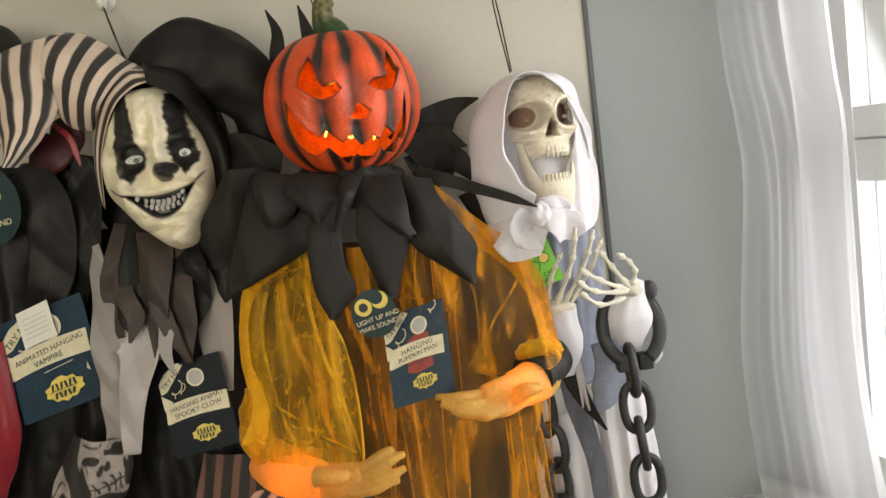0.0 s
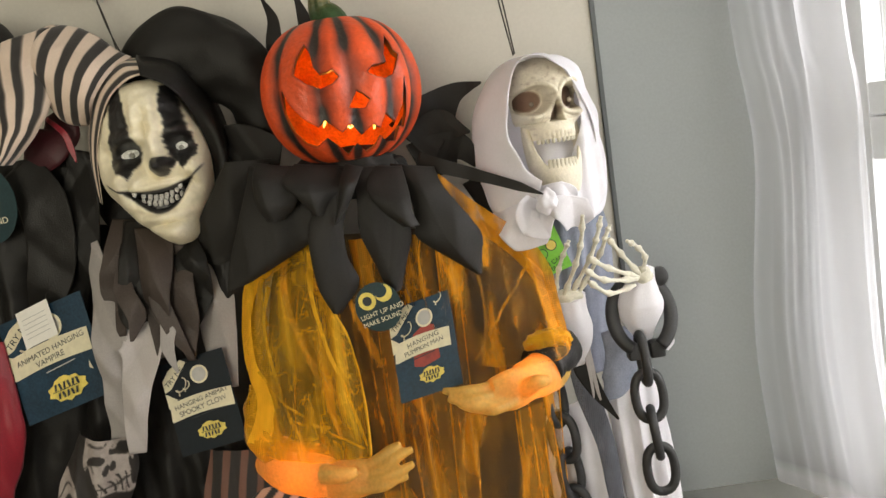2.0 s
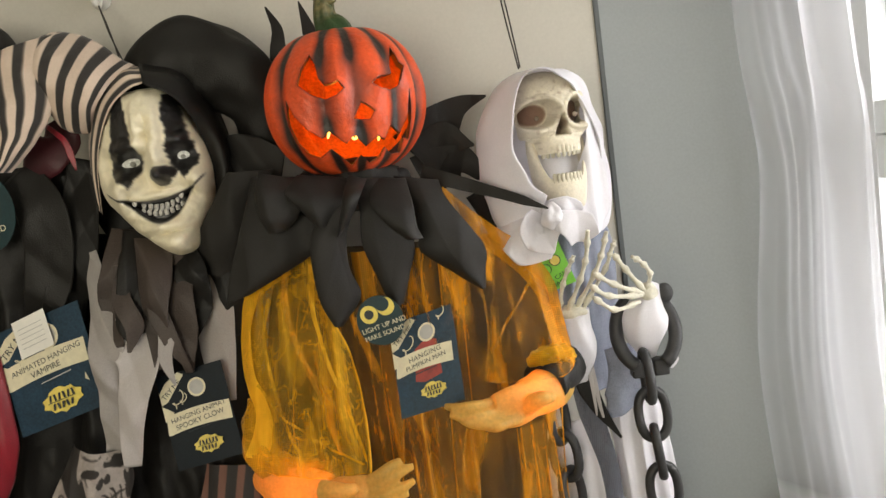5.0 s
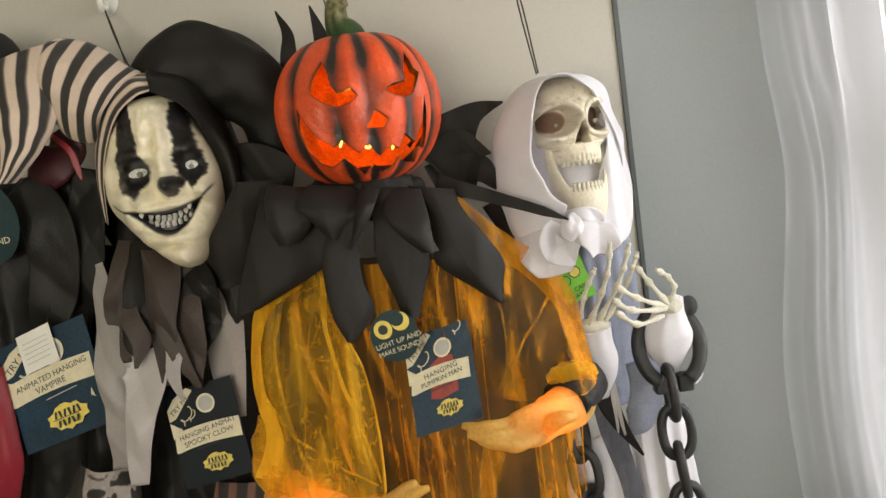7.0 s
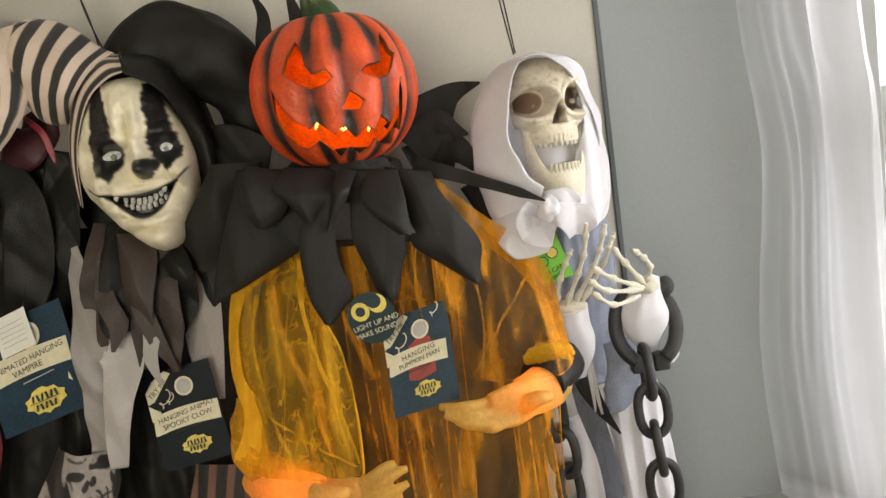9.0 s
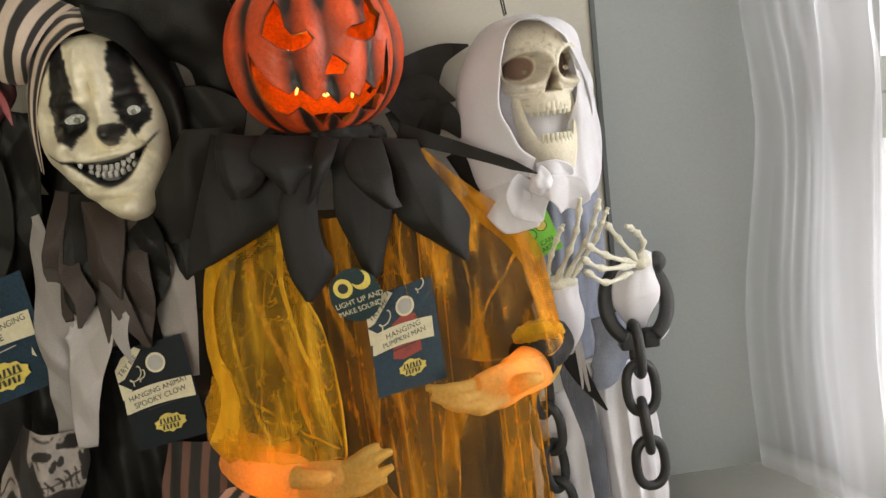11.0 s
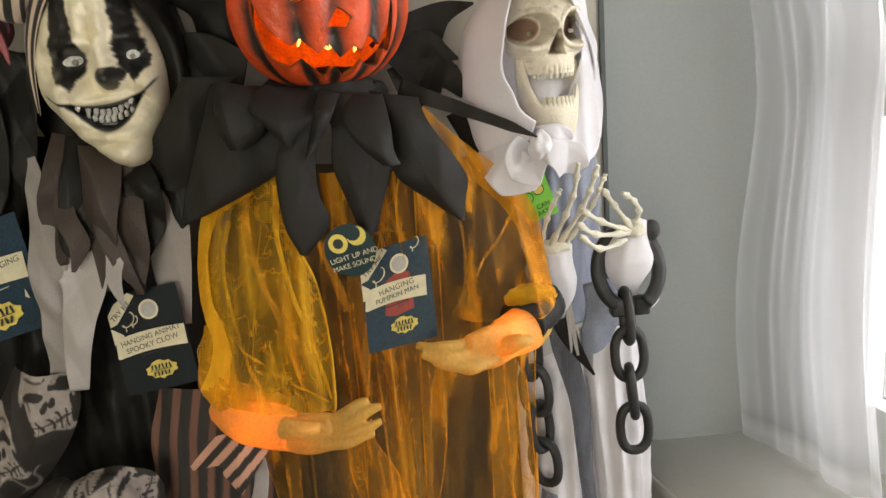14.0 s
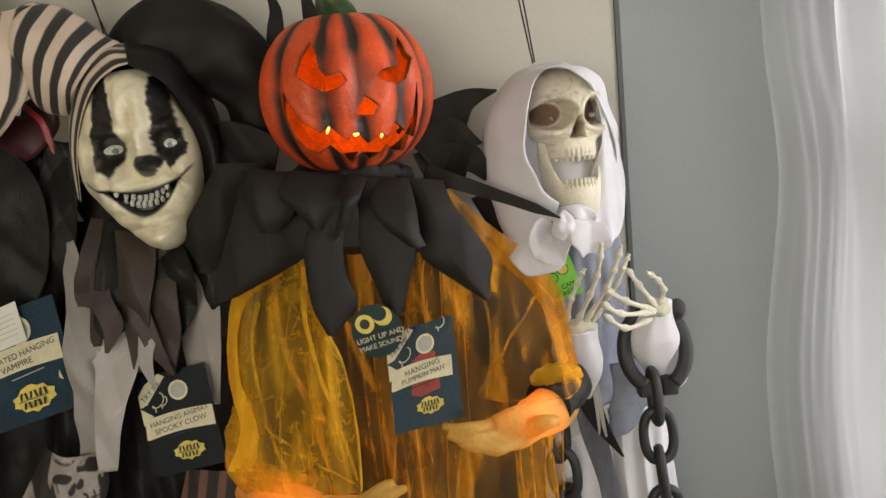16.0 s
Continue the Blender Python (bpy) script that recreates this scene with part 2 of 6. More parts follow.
def curve_through(points, n):
    """n + 1 values on a smooth line through the given rows of numbers."""
    p = np.array(points, float)
    if len(p) == 2:
        return p[0] + np.linspace(0, 1, n + 1)[:, None] * (p[1] - p[0])
    p = np.vstack([2 * p[0] - p[1], p, 2 * p[-1] - p[-2]])
    k = len(p) - 3
    out = []
    for i in range(n + 1):
        s = min(i / n * k, k - 1e-6)
        j, f = int(s), s - int(s)
        a, b, c, d = p[j:j + 4]
        out.append(0.5 * (2 * b + (c - a) * f + (2 * a - 5 * b + 4 * c - d) * f * f + (3 * b - a - 3 * c + d) * f ** 3))
    return np.array(out)


def grid(bm, rows, closed=False):
    """Faces between rows of points; returns the rows of vertices."""
    vs = [[bm.verts.new(p) for p in r] for r in rows]
    for a, b in zip(vs, vs[1:]):
        k = len(a)
        for i in range(k if closed else k - 1):
            j = (i + 1) % k
            bm.faces.new((a[i], a[j], b[j], b[i]))
    return vs


def tube(bm, points, radii, n=32, sides=12, flat=1.0, caps=True, bump=None):
    """A round bar along a smooth line, its radius running through radii; flat squeezes it front to back."""
    pts = curve_through(points, n)
    rad = curve_through([[r] for r in radii], n)[:, 0]
    rows = []
    side = None
    for i in range(n + 1):
        d = Vector(pts[min(i + 1, n)] - pts[max(i - 1, 0)]).normalized()
        if side is None:
            side = d.cross(Vector((0, 1, 0)))
            side = side.normalized() if side.length > 0.05 else Vector((1, 0, 0))
        side = (side - d * side.dot(d)).normalized()
        up = d.cross(side)
        r = max(rad[i], 1e-4)
        ring = []
        for k in range(sides):
            a = 2 * math.pi * k / sides
            q = r * (1 + (bump(i / n, a) if bump else 0))
            ring.append(Vector(pts[i]) + side * math.cos(a) * q + up * math.sin(a) * q * flat)
        rows.append(ring)
    vs = grid(bm, rows, True)
    if caps:
        bm.faces.new(vs[0][::-1])
        bm.faces.new(vs[-1])
    return vs


def paint(bm_or_me, fn):
    """Point colours for patterns that are printed or painted on a thing."""
    lay = bm_or_me.verts.layers.float_color.new("paint")
    for v in bm_or_me.verts:
        v[lay] = (*fn(v.co), 1)


def fold(x, z, seed, amp, freq):
    """Irregular pleats that wander on their way down."""
    w = noise.noise(Vector((x * freq * 0.35, z * 3.0, seed)))
    a = math.sin(x * freq * 6.283 + 2.2 * w + seed)
    b = math.sin(x * freq * 14.5 + 3 * noise.noise(Vector((z * 5, x * 4, seed + 3))) + seed * 1.7)
    c = noise.noise(Vector((x * 16, z * 12, seed + 9)))
    return amp * (0.9 * (1 - 1.6 * abs(a)) * (0.6 + 0.8 * w) + 0.3 * b + 0.5 * c)


CREASES = [(random.uniform(-1, 1), random.uniform(-0.6, 0.6), random.uniform(0, 6.28), random.uniform(0.6, 1.6)) for _ in range(40)]


def crumple(x, z, seed, size):
    """Sharp-edged creases as in stiff folded cloth, about size metres apart; from 0 to 1."""
    k = int(seed * 7) % 34
    wx = x + size * 0.5 * noise.noise(Vector((x / size * 0.4, z / size * 0.4, seed)))
    wz = z + size * 0.5 * noise.noise(Vector((x / size * 0.4, z / size * 0.4, seed + 5)))
    v = 0.0
    for i in range(4):
        dx, dz, ph, fr = CREASES[k + i]
        t = (dx * wx + dz * wz) / size * fr + ph
        v += abs((t % 2) - 1) * (0.5 if i < 2 else 0.25)
    return v / 1.5


def drape(rows, bulge=0.03, amp=0.006, freq=12, seed=0.0, n=48, m=40, ragged=0.0, dense=None, crinkle=0.0, crease=0.0, crease_fall=1.0, crease_size=0.045):
    """A hanging cloth: rows of (left, right) edge points from top to bottom, bellied to the front, pleated; ragged lets the hem run uneven."""
    bm = bmesh.new()
    left = curve_through([r[0] for r in rows], n)
    right = curve_through([r[1] for r in rows], n)
    out = []
    for i in range(n + 1):
        f = i / n
        row = []
        for j in range(m + 1):
            s = j / m
            p = Vector(left[i]).lerp(Vector(right[i]), s)
            x = p.x
            g = fold(x, p.z, seed, amp, freq)
            p.y -= bulge * math.sin(math.pi * s) ** 0.8 + g * min(1, 0.35 + 1.5 * f)
            if crease:
                p.y -= crease * crumple(x, p.z * crease_fall, seed, crease_size)
            if crinkle:
                p.y -= crinkle * (noise.noise(Vector((x * 45, p.z * 45, seed))) + abs(noise.noise(Vector((x * 22, p.z * 22, seed + 5)))))
            if ragged and f > 0.75:
                p.z -= ragged * (f - 0.75) * 4 * noise.noise(Vector((x * 35, seed, 1.3)))
            row.append(p)
        out.append(row)
    lay = bm.verts.layers.float.new("dense")
    vs = grid(bm, out)
    for i, r in enumerate(vs):
        for j, v in enumerate(r):
            s, f = j / m, i / n
            e = max(0, 1 - min(s, 1 - s) * m / 2.0) * 0.6 + max(0, 1 - (1 - f) * n / 2.0) * 0.5
            ridge = min(1, max(0.0, fold(v.co.x, v.co.z, seed, 1.0, freq))) ** 2 * 0.5
            if crease:
                ridge += 0.6 * smoothstep(0.60, 0.80, crumple(v.co.x, v.co.z * crease_fall, seed, crease_size))
            v[lay] = e + ridge + (dense(s, f) if dense else 0)
    return bm


def ribbon(points, widths, seed=0.0, crease=0.004, n=26, m=8, twist=0.0, curl=0.0, fold_size=0.032):
    """A strip of cloth along a line, of changing width, with soft creases across and along it."""
    bm = bmesh.new()
    pts = curve_through(points, n)
    wid = np.interp(np.linspace(0, 1, n + 1), np.linspace(0, 1, len(widths)), widths)
    rows = []
    for i in range(n + 1):
        d = Vector(pts[min(i + 1, n)] - pts[max(i - 1, 0)]).normalized()
        side = d.cross(Vector((0, -1, 0)))
        side = side.normalized() if side.length > 0.1 else Vector((1, 0, 0))
        side = Matrix.Rotation(twist * i / n, 3, d) @ side
        nor = side.cross(d)
        row = []
        for j in range(m + 1):
            s = j / m - 0.5
            p = Vector(pts[i]) + side * s * max(wid[i], 0.0006)
            k = 2.6 * (crumple(p.x, p.z, seed, fold_size) - 0.5) + 0.5 * noise.noise(Vector((p.x * 30, p.z * 18, seed + 4)))
            p += nor * (crease * k + curl * (s * s - 0.1) * wid[i])
            row.append(p)
        rows.append(row)
    grid(bm, rows)
    return bm


def blob(bm, at, size, seed=0.0, rough=0.0, segs=24, freq=20, m=None):
    """A rounded lump with an uneven skin."""
    made = bmesh.ops.create_uvsphere(bm, u_segments=segs, v_segments=segs // 2, radius=1)["verts"]
    for v in made:
        q = Vector((v.co.x * size[0], v.co.y * size[1], v.co.z * size[2]))
        q *= 1 + rough * noise.noise(q * freq + Vector((seed, seed, 0)))
        v.co = (m @ q if m is not None else q) + Vector(at)
    return made


def smoothstep(a, b, x):
    t = min(1, max(0, (x - a) / (b - a)))
    return t * t * (3 - 2 * t)


def nearest(poly, x, y):
    best = (9, x, y)
    for (x1, y1), (x2, y2) in zip(poly, poly[1:] + poly[:1]):
        dx, dy = x2 - x1, y2 - y1
        t = min(1, max(0, ((x - x1) * dx + (y - y1) * dy) / (dx * dx + dy * dy)))
        px, py = x1 + t * dx, y1 + t * dy
        d = math.hypot(px - x, py - y)
        if d < best[0]:
            best = (d, px, py)
    return best


# ---- the room ----
WALL_Y, SEAM_X, SILL_Z = 1.28, 0.313, 0.943
# the window side runs away from the wall at an angle; u goes along it towards the room, v outwards
UX, UY = 0.24, -0.97
U, V = Vector((UX, UY, 0)), Vector((0.97, 0.24, 0))
ORIGIN = Vector((0.322, WALL_Y, 0))


def bay(a, b, z):
    p = ORIGIN + U * a + V * b
    return Vector((p.x, p.y, z))


def bay_box(bm, a0, a1, b0, b1, z0, z1):
    c = [bay(a, b, z) for z in (z0, z1) for a, b in ((a0, b0), (a1, b0), (a1, b1), (a0, b1))]
    vs = [bm.verts.new(p) for p in c]
    for f in ((0, 3, 2, 1), (4, 5, 6, 7), (0, 1, 5, 4), (1, 2, 6, 5), (2, 3, 7, 6), (3, 0, 4, 7)):
        bm.faces.new([vs[i] for i in f])
    return bm


bm = box(bmesh.new(), (-2.6, WALL_Y, 0), (SEAM_X - 0.004, WALL_Y + 0.12, 2.5))
structure("wall_north", bm, CREAM_WALL, "matt cream plastered wall behind the hanging decorations", "wall")
bm = box(bmesh.new(), (SEAM_X + 0.004, WALL_Y + 0.001, 0), (0.735, WALL_Y + 0.12, 2.5))
structure("wall_reveal", bm, GREY_WALL, "plain grey painted wall end beside the window recess", "wall")
bm = box(bmesh.new(), (SEAM_X - 0.004, WALL_Y - 0.004, 0), (SEAM_X + 0.004, WALL_Y + 0.1, 2.5), 0.0015)
structure("trim", bm, SEAM, "narrow dark vertical joint strip in the wall", "trim")
bm = bay_box(bmesh.new(), 0.0, 3.8, 0.03, 0.42, 0, SILL_Z - 0.045)
structure("wall_east", bm, GREY_WALL, "grey painted wall below the window sill", "wall")
bm = bay_box(bmesh.new(), 2.2, 3.8, 0.03, 0.42, SILL_Z - 0.045, 2.5)
bay_box(bm, 0.0, 2.2, 0.28, 0.42, 2.25, 2.5)
bay_box(bm, 0.0, 0.03, 0.29, 0.42, SILL_Z, 2.25)
structure("wall_east_upper", bm, GREY_WALL, "grey painted wall round the window opening", "wall")
bm = bay_box(bmesh.new(), 0.004, 2.2, 0.0, 0.42, SILL_Z - 0.045, SILL_Z)
bmesh.ops.bevel(bm, geom=bm.edges[:], offset=0.006, segments=3, affect="EDGES")
structure("window_sill", bm, WHITE_GLOSS, "deep white glossy window sill board", "window sill", True)
structure("floor", box(bmesh.new(), (-2.6, -2.6, -0.1), (2.2, 1.28, 0)), CARPET, "grey carpeted floor", "floor")
structure("ceiling", box(bmesh.new(), (-2.7, -2.7, 2.5), (2.4, 1.4, 2.6)), CEIL, "plain white ceiling", "ceiling")
structure("wall_west", box(bmesh.new(), (-2.72, -2.6, 0), (-2.6, 1.28, 2.5)), CREAM_WALL, "plain cream side wall", "wall")
bm = box(bmesh.new(), (-2.6, -2.72, 0), (-1.9, -2.6, 2.5))
box(bm, (0.1, -2.72, 0), (2.3, -2.6, 2.5))
box(bm, (-1.9, -2.72, 0), (0.1, -2.6, 0.9))
box(bm, (-1.9, -2.72, 2.3), (0.1, -2.6, 2.5))
structure("wall_south", bm, CREAM_WALL, "plain cream rear wall with a window opening", "wall")

# window in the recess: frame, transom, mullion and panes
win = tagged(new("window_1"), "white plastic casement window behind sheer curtains", "window", kind="structure")
win.location = bay(0.9, 0.34, 1.5)
for nm, dims in (("window_frame", (0.03, 0.205, SILL_Z, 2.25)), ("mullion", (0.86, 0.94, SILL_Z, 2.25)), ("window_frame", (2.1, 2.2, SILL_Z, 2.25))):
    part(nm, bay_box(bmesh.new(), dims[0], dims[1], 0.30, 0.37, dims[2], dims[3]), PVC, win, smooth=False)
for z0, z1 in ((SILL_Z, SILL_Z + 0.10), (1.468, 1.528), (1.532, 1.577), (2.18, 2.25)):
    part("transom", bay_box(bmesh.new(), 0.205, 2.1, 0.302, 0.368, z0, z1), PVC, win, smooth=False)

for z0, z1 in ((SILL_Z + 0.10, 1.468), (1.577, 2.18)):
    for a0, a1 in ((0.205, 0.86), (0.94, 2.1)):
        pane = part("pane", bay_box(bmesh.new(), a0, a1, 0.332, 0.338, z0, z1), GLASS, win, "clear glass", smooth=False)
        pane.visible_shadow = False

# daylit outdoors, far behind the panes
bm = bmesh.new()
grid(bm, [[(9, -14, -3), (9, 14, -3)], [(9, -14, 9), (9, 14, 9)]])
BACK = bpy.data.materials.new("pale_daylit_distance")
BACK.use_nodes = True
bn, bl = BACK.node_tree.nodes, BACK.node_tree.links
em, nz, cr = bn.new("ShaderNodeEmission"), bn.new("ShaderNodeTexNoise"), bn.new("ShaderNodeValToRGB")
nz.inputs["Scale"].default_value = 0.9
cr.color_ramp.elements[0].color, cr.color_ramp.elements[1].color = (0.75, 0.68, 0.55, 1), (1, 1, 1, 1)
cr.color_ramp.elements[0].position, cr.color_ramp.elements[1].position = 0.35, 0.6
bco = bn.new("ShaderNodeTexCoord")
bl.new(bco.outputs["Object"], nz.inputs["Vector"]), bl.new(nz.outputs["Fac"], cr.inputs[0]), bl.new(cr.outputs[0], em.inputs[0])
em.inputs[1].default_value = 0.9
bl.new(em.outputs[0], bn["Material Output"].inputs["Surface"])
structure("backdrop", bm, BACK, "pale overexposed outdoors beyond the window", "backdrop")
# pale brick wall of the neighbouring house
bm = bmesh.new()
grid(bm, [[bay(-9, 3.2, -2), bay(-0.8, 3.2, -2)], [bay(-9, 3.2, 6), bay(-0.8, 3.2, 6)]])
BRICKS = bpy.data.materials.new("pale_daylit_bricks")
BRICKS.use_nodes = True
bn, bl = BRICKS.node_tree.nodes, BRICKS.node_tree.links
em, br, nz, mx = bn.new("ShaderNodeEmission"), bn.new("ShaderNodeTexBrick"), bn.new("ShaderNodeTexNoise"), bn.new("ShaderNodeMixRGB")
bco, sp, cb = bn.new("ShaderNodeTexCoord"), bn.new("ShaderNodeSeparateXYZ"), bn.new("ShaderNodeCombineXYZ")
bl.new(bco.outputs["Object"], sp.inputs[0]), bl.new(sp.outputs["Y"], cb.inputs["X"]), bl.new(sp.outputs["Z"], cb.inputs["Y"]), bl.new(cb.outputs[0], br.inputs["Vector"])
br.inputs["Scale"].default_value, br.inputs["Mortar Size"].default_value = 2.2, 0.012
br.inputs["Color1"].default_value, br.inputs["Color2"].default_value, br.inputs["Mortar"].default_value = (0.95, 0.90, 0.80, 1), (0.80, 0.72, 0.58, 1), (1, 1, 0.97, 1)
nz.inputs["Scale"].default_value = 1.6
bl.new(bco.outputs["Object"], nz.inputs["Vector"]), bl.new(nz.outputs["Fac"], mx.inputs[0])
mx.inputs[1].default_value = (1, 1, 1, 1)
bl.new(br.outputs[0], mx.inputs[2]), bl.new(mx.outputs[0], em.inputs[0])
em.inputs[1].default_value = 0.95
bl.new(em.outputs[0], bn["Material Output"].inputs["Surface"])
structure("backdrop_brick", bm, BRICKS, "pale sunlit brick house wall outside the window", "backdrop")

# a pair of sheer curtains hanging inside the recess, gathered in pleats
def sheer(left, right, folds, seed, label):
    """left and right: (along, outwards, height) of the two side edges from top to hem."""
    bm = bmesh.new()
    lo, hi = curve_through(left, 60), curve_through(right, 60)
    rows = []
    for i in range(61):
        f = i / 60
        row = []
        for j in range(221):
            s = j / 220
            p = lo[i] + (hi[i] - lo[i]) * s
            x = s * folds * 6.283 + 1.5 * math.sin(s * 5 + seed) + 0.8 * f + 0.7 * noise.noise(Vector((s * 4, f * 2.5, seed)))
            w = 0.016 * math.sin(x) * (0.7 + 0.5 * math.sin(s * 9 + seed)) + 0.001 * math.sin(2.3 * x + 2 * f) + 0.009 * noise.noise(Vector((s * 14, f * 3, seed)))
            row.append(bay(p[0] + 0.006 * math.cos(x), p[1] + w * (1.0 - 0.3 * f), p[2]))
        rows.append(row)
    lay = bm.verts.layers.float.new("dense")
    vs = grid(bm, rows)
    for i, r in enumerate(vs):
        for j, v in enumerate(r):
            v[lay] = (0.3 if i >= 59 else 0.0) + (0.2 if j < 2 or j > 218 else 0.0)
    tagged(part("sheer_curtain", bm, SHEER), label, "curtain", "curtains")


H0 = SILL_Z + 0.008
sheer([(0.000, 0.20, 2.30), (0.020, 0.20, 1.75), (0.046, 0.20, 1.58), (0.058, 0.20, 1.46), (0.024, 0.20, 1.20), (0.045, 0.20, H0)],
      [(0.250, 0.20, 2.30), (0.298, 0.20, 1.70), (0.312, 0.20, 1.58), (0.316, 0.20, 1.45), (0.316, 0.205, 1.20), (0.330, 0.225, H0)], 2.6, 1.0, "sheer white voile curtain gathered in soft pleats over the sill")
# second curtain is out of view, added to keep the level of window light
sheer([(1.15, 0.20, 2.30), (1.14, 0.20, 1.5), (1.12, 0.20, H0)], [(2.05, 0.20, 2.30), (2.05, 0.20, 1.5), (2.05, 0.20, H0)], 11.0, 4.0, "unseen sheer white voile curtain added over the rest of the window")


# ---- wall hooks and cords ----
def wall_hook(at, h):
    x, y, z = at
    t = thing("wall_hook", (x, WALL_Y, z), "white plastic adhesive wall hook", "hook", "wall hooks")
    bm = bmesh.new()
    rows = []
    for i in range(15):
        f = i / 14 * 2 - 1
        w = 0.017 * math.sqrt(max(0.0, 1 - abs(f) ** 2.6)) + 0.001
        d = 0.010 * (1 - abs(f) ** 3) + 0.001
        rows.append([(x + w * math.sin(a), WALL_Y - 0.001 - d * max(0, math.cos(a)), z + f * h / 2) for a in [radians(-90 + 15 * k) for k in range(13)]])
    vs = grid(bm, rows)
    bm.faces.new([v for v in vs[0]]), bm.faces.new([v for v in vs[-1]])
    part("backplate", bm, HOOK, t)
    bm = bmesh.new()
    tube(bm, [(x, WALL_Y - 0.008, z - h * 0.2), (x, WALL_Y - 0.02, z - h * 0.44), (x, WALL_Y - 0.032, z - h * 0.40), (x, WALL_Y - 0.034, z - h * 0.25)], [0.006, 0.0055, 0.005, 0.004], 16, 10)
    part("prong", bm, HOOK, t)
    return t, Vector((x, WALL_Y - 0.022, z - h * 0.37))


def cord(hook, ends):
    t, top = hook
    for k, e in enumerate(ends):
        bm = bmesh.new()
        mid = Vector(top).lerp(Vector(e), 0.5) + Vector((0.002 * (-1) ** k, 0, -0.002))
        tube(bm, [top, mid, e], [0.0011, 0.0011, 0.0011], 10, 6)
        part("cord", bm, CORD, t, "thin black cord")


h1 = wall_hook((-0.436, 1.280, 1.915), 0.092)
h2 = wall_hook((-0.123, 1.280, 1.937), 0.06)
h3 = wall_hook((0.160, 1.280, 1.906), 0.06)
wall_hook((-0.267, 1.280, 1.957), 0.05)
cord(h1, [(-0.385, 1.170, 1.768), (-0.380, 1.170, 1.768)])
cord(h2, [(-0.085, 1.130, 1.777), (-0.090, 1.140, 1.771)])
cord(h3, [(0.171, 1.150, 1.690), (0.170, 1.160, 1.689)])


def loft(curves, n=40, m=16, rough=0.0, seed=0.0, freq=20):
    """A skin through several lines, each a list of points."""
    bm = bmesh.new()
    lines = [curve_through(c, n) for c in curves]
    rows = []
    for i in range(n + 1):
        col = curve_through([l[i] for l in lines], m)
        row = []
        for p in col:
            p = Vector(p)
            if rough:
                q = rough * noise.noise(p * freq + Vector((seed, 0, 0)))
                p += Vector((q, -abs(q), q))
            row.append(p)
        rows.append(row)
    grid(bm, rows)
    return bm


# ---- pumpkin figure ----
PC = Vector((-0.074, 1.110, 1.671))
prop = thing("hanging_pumpkin_decoration", PC, "pumpkin-headed hanging halloween figure in an orange gauze robe", "decoration", "hanging decorations")
RX, RZ = 0.1095, 0.100
TURNED = pose(*PC, 0, 0, 6)
GROOVES = [-128, -90, -53, -16, 8, 37, 66, 100, 135, 170, 200]


def face_polys():
    eye_l = [(-0.423, 0.586), (-0.362, 0.477), (-0.322, 0.297), (-0.248, 0.203), (-0.161, 0.219), (-0.094, 0.250), (-0.020, 0.164), (-0.094, 0.078), (-0.235, 0.023), (-0.396, 0.078), (-0.557, 0.203), (-0.517, 0.398)]
    eye_r = [(0.510, 0.719), (0.591, 0.625), (0.651, 0.531), (0.752, 0.484), (0.698, 0.344), (0.624, 0.219), (0.510, 0.156), (0.396, 0.172), (0.295, 0.227), (0.356, 0.305), (0.456, 0.344), (0.523, 0.375), (0.497, 0.477)]
    nose = [(0.174, 0.000), (0.081, -0.219), (0.275, -0.219), (0.329, -0.109), (0.228, -0.031)]
    mouth = [(-0.691, 0.008), (-0.597, -0.172), (-0.450, -0.344), (-0.275, -0.453), (-0.195, -0.367), (0.007, -0.523), (0.101, -0.406), (0.235, -0.555), (0.369, -0.422), (0.456, -0.469), (0.517, -0.281), (0.638, -0.391), (0.779, -0.148), (0.839, 0.188), (0.859, -0.016), (0.852, -0.227), (0.799, -0.453), (0.698, -0.438), (0.651, -0.633), (0.530, -0.641), (0.456, -0.562), (0.396, -0.695), (0.289, -0.766), (0.181, -0.664), (0.074, -0.797), (-0.047, -0.688), (-0.168, -0.586), (-0.295, -0.695), (-0.430, -0.648), (-0.564, -0.500), (-0.664, -0.266)]
    c, s = math.cos(radians(7.9)), math.sin(radians(7.9))
    out = []
    for poly in (eye_l, eye_r, nose, mouth):
        q = [(x * c + z * s, -x * s + z * c) for x, z in poly]
        out.append([(x if x < 0.60 else 0.60 + (x - 0.60) * 0.62, z - 0.05) for x, z in q])
    return out


POLYS = face_polys()


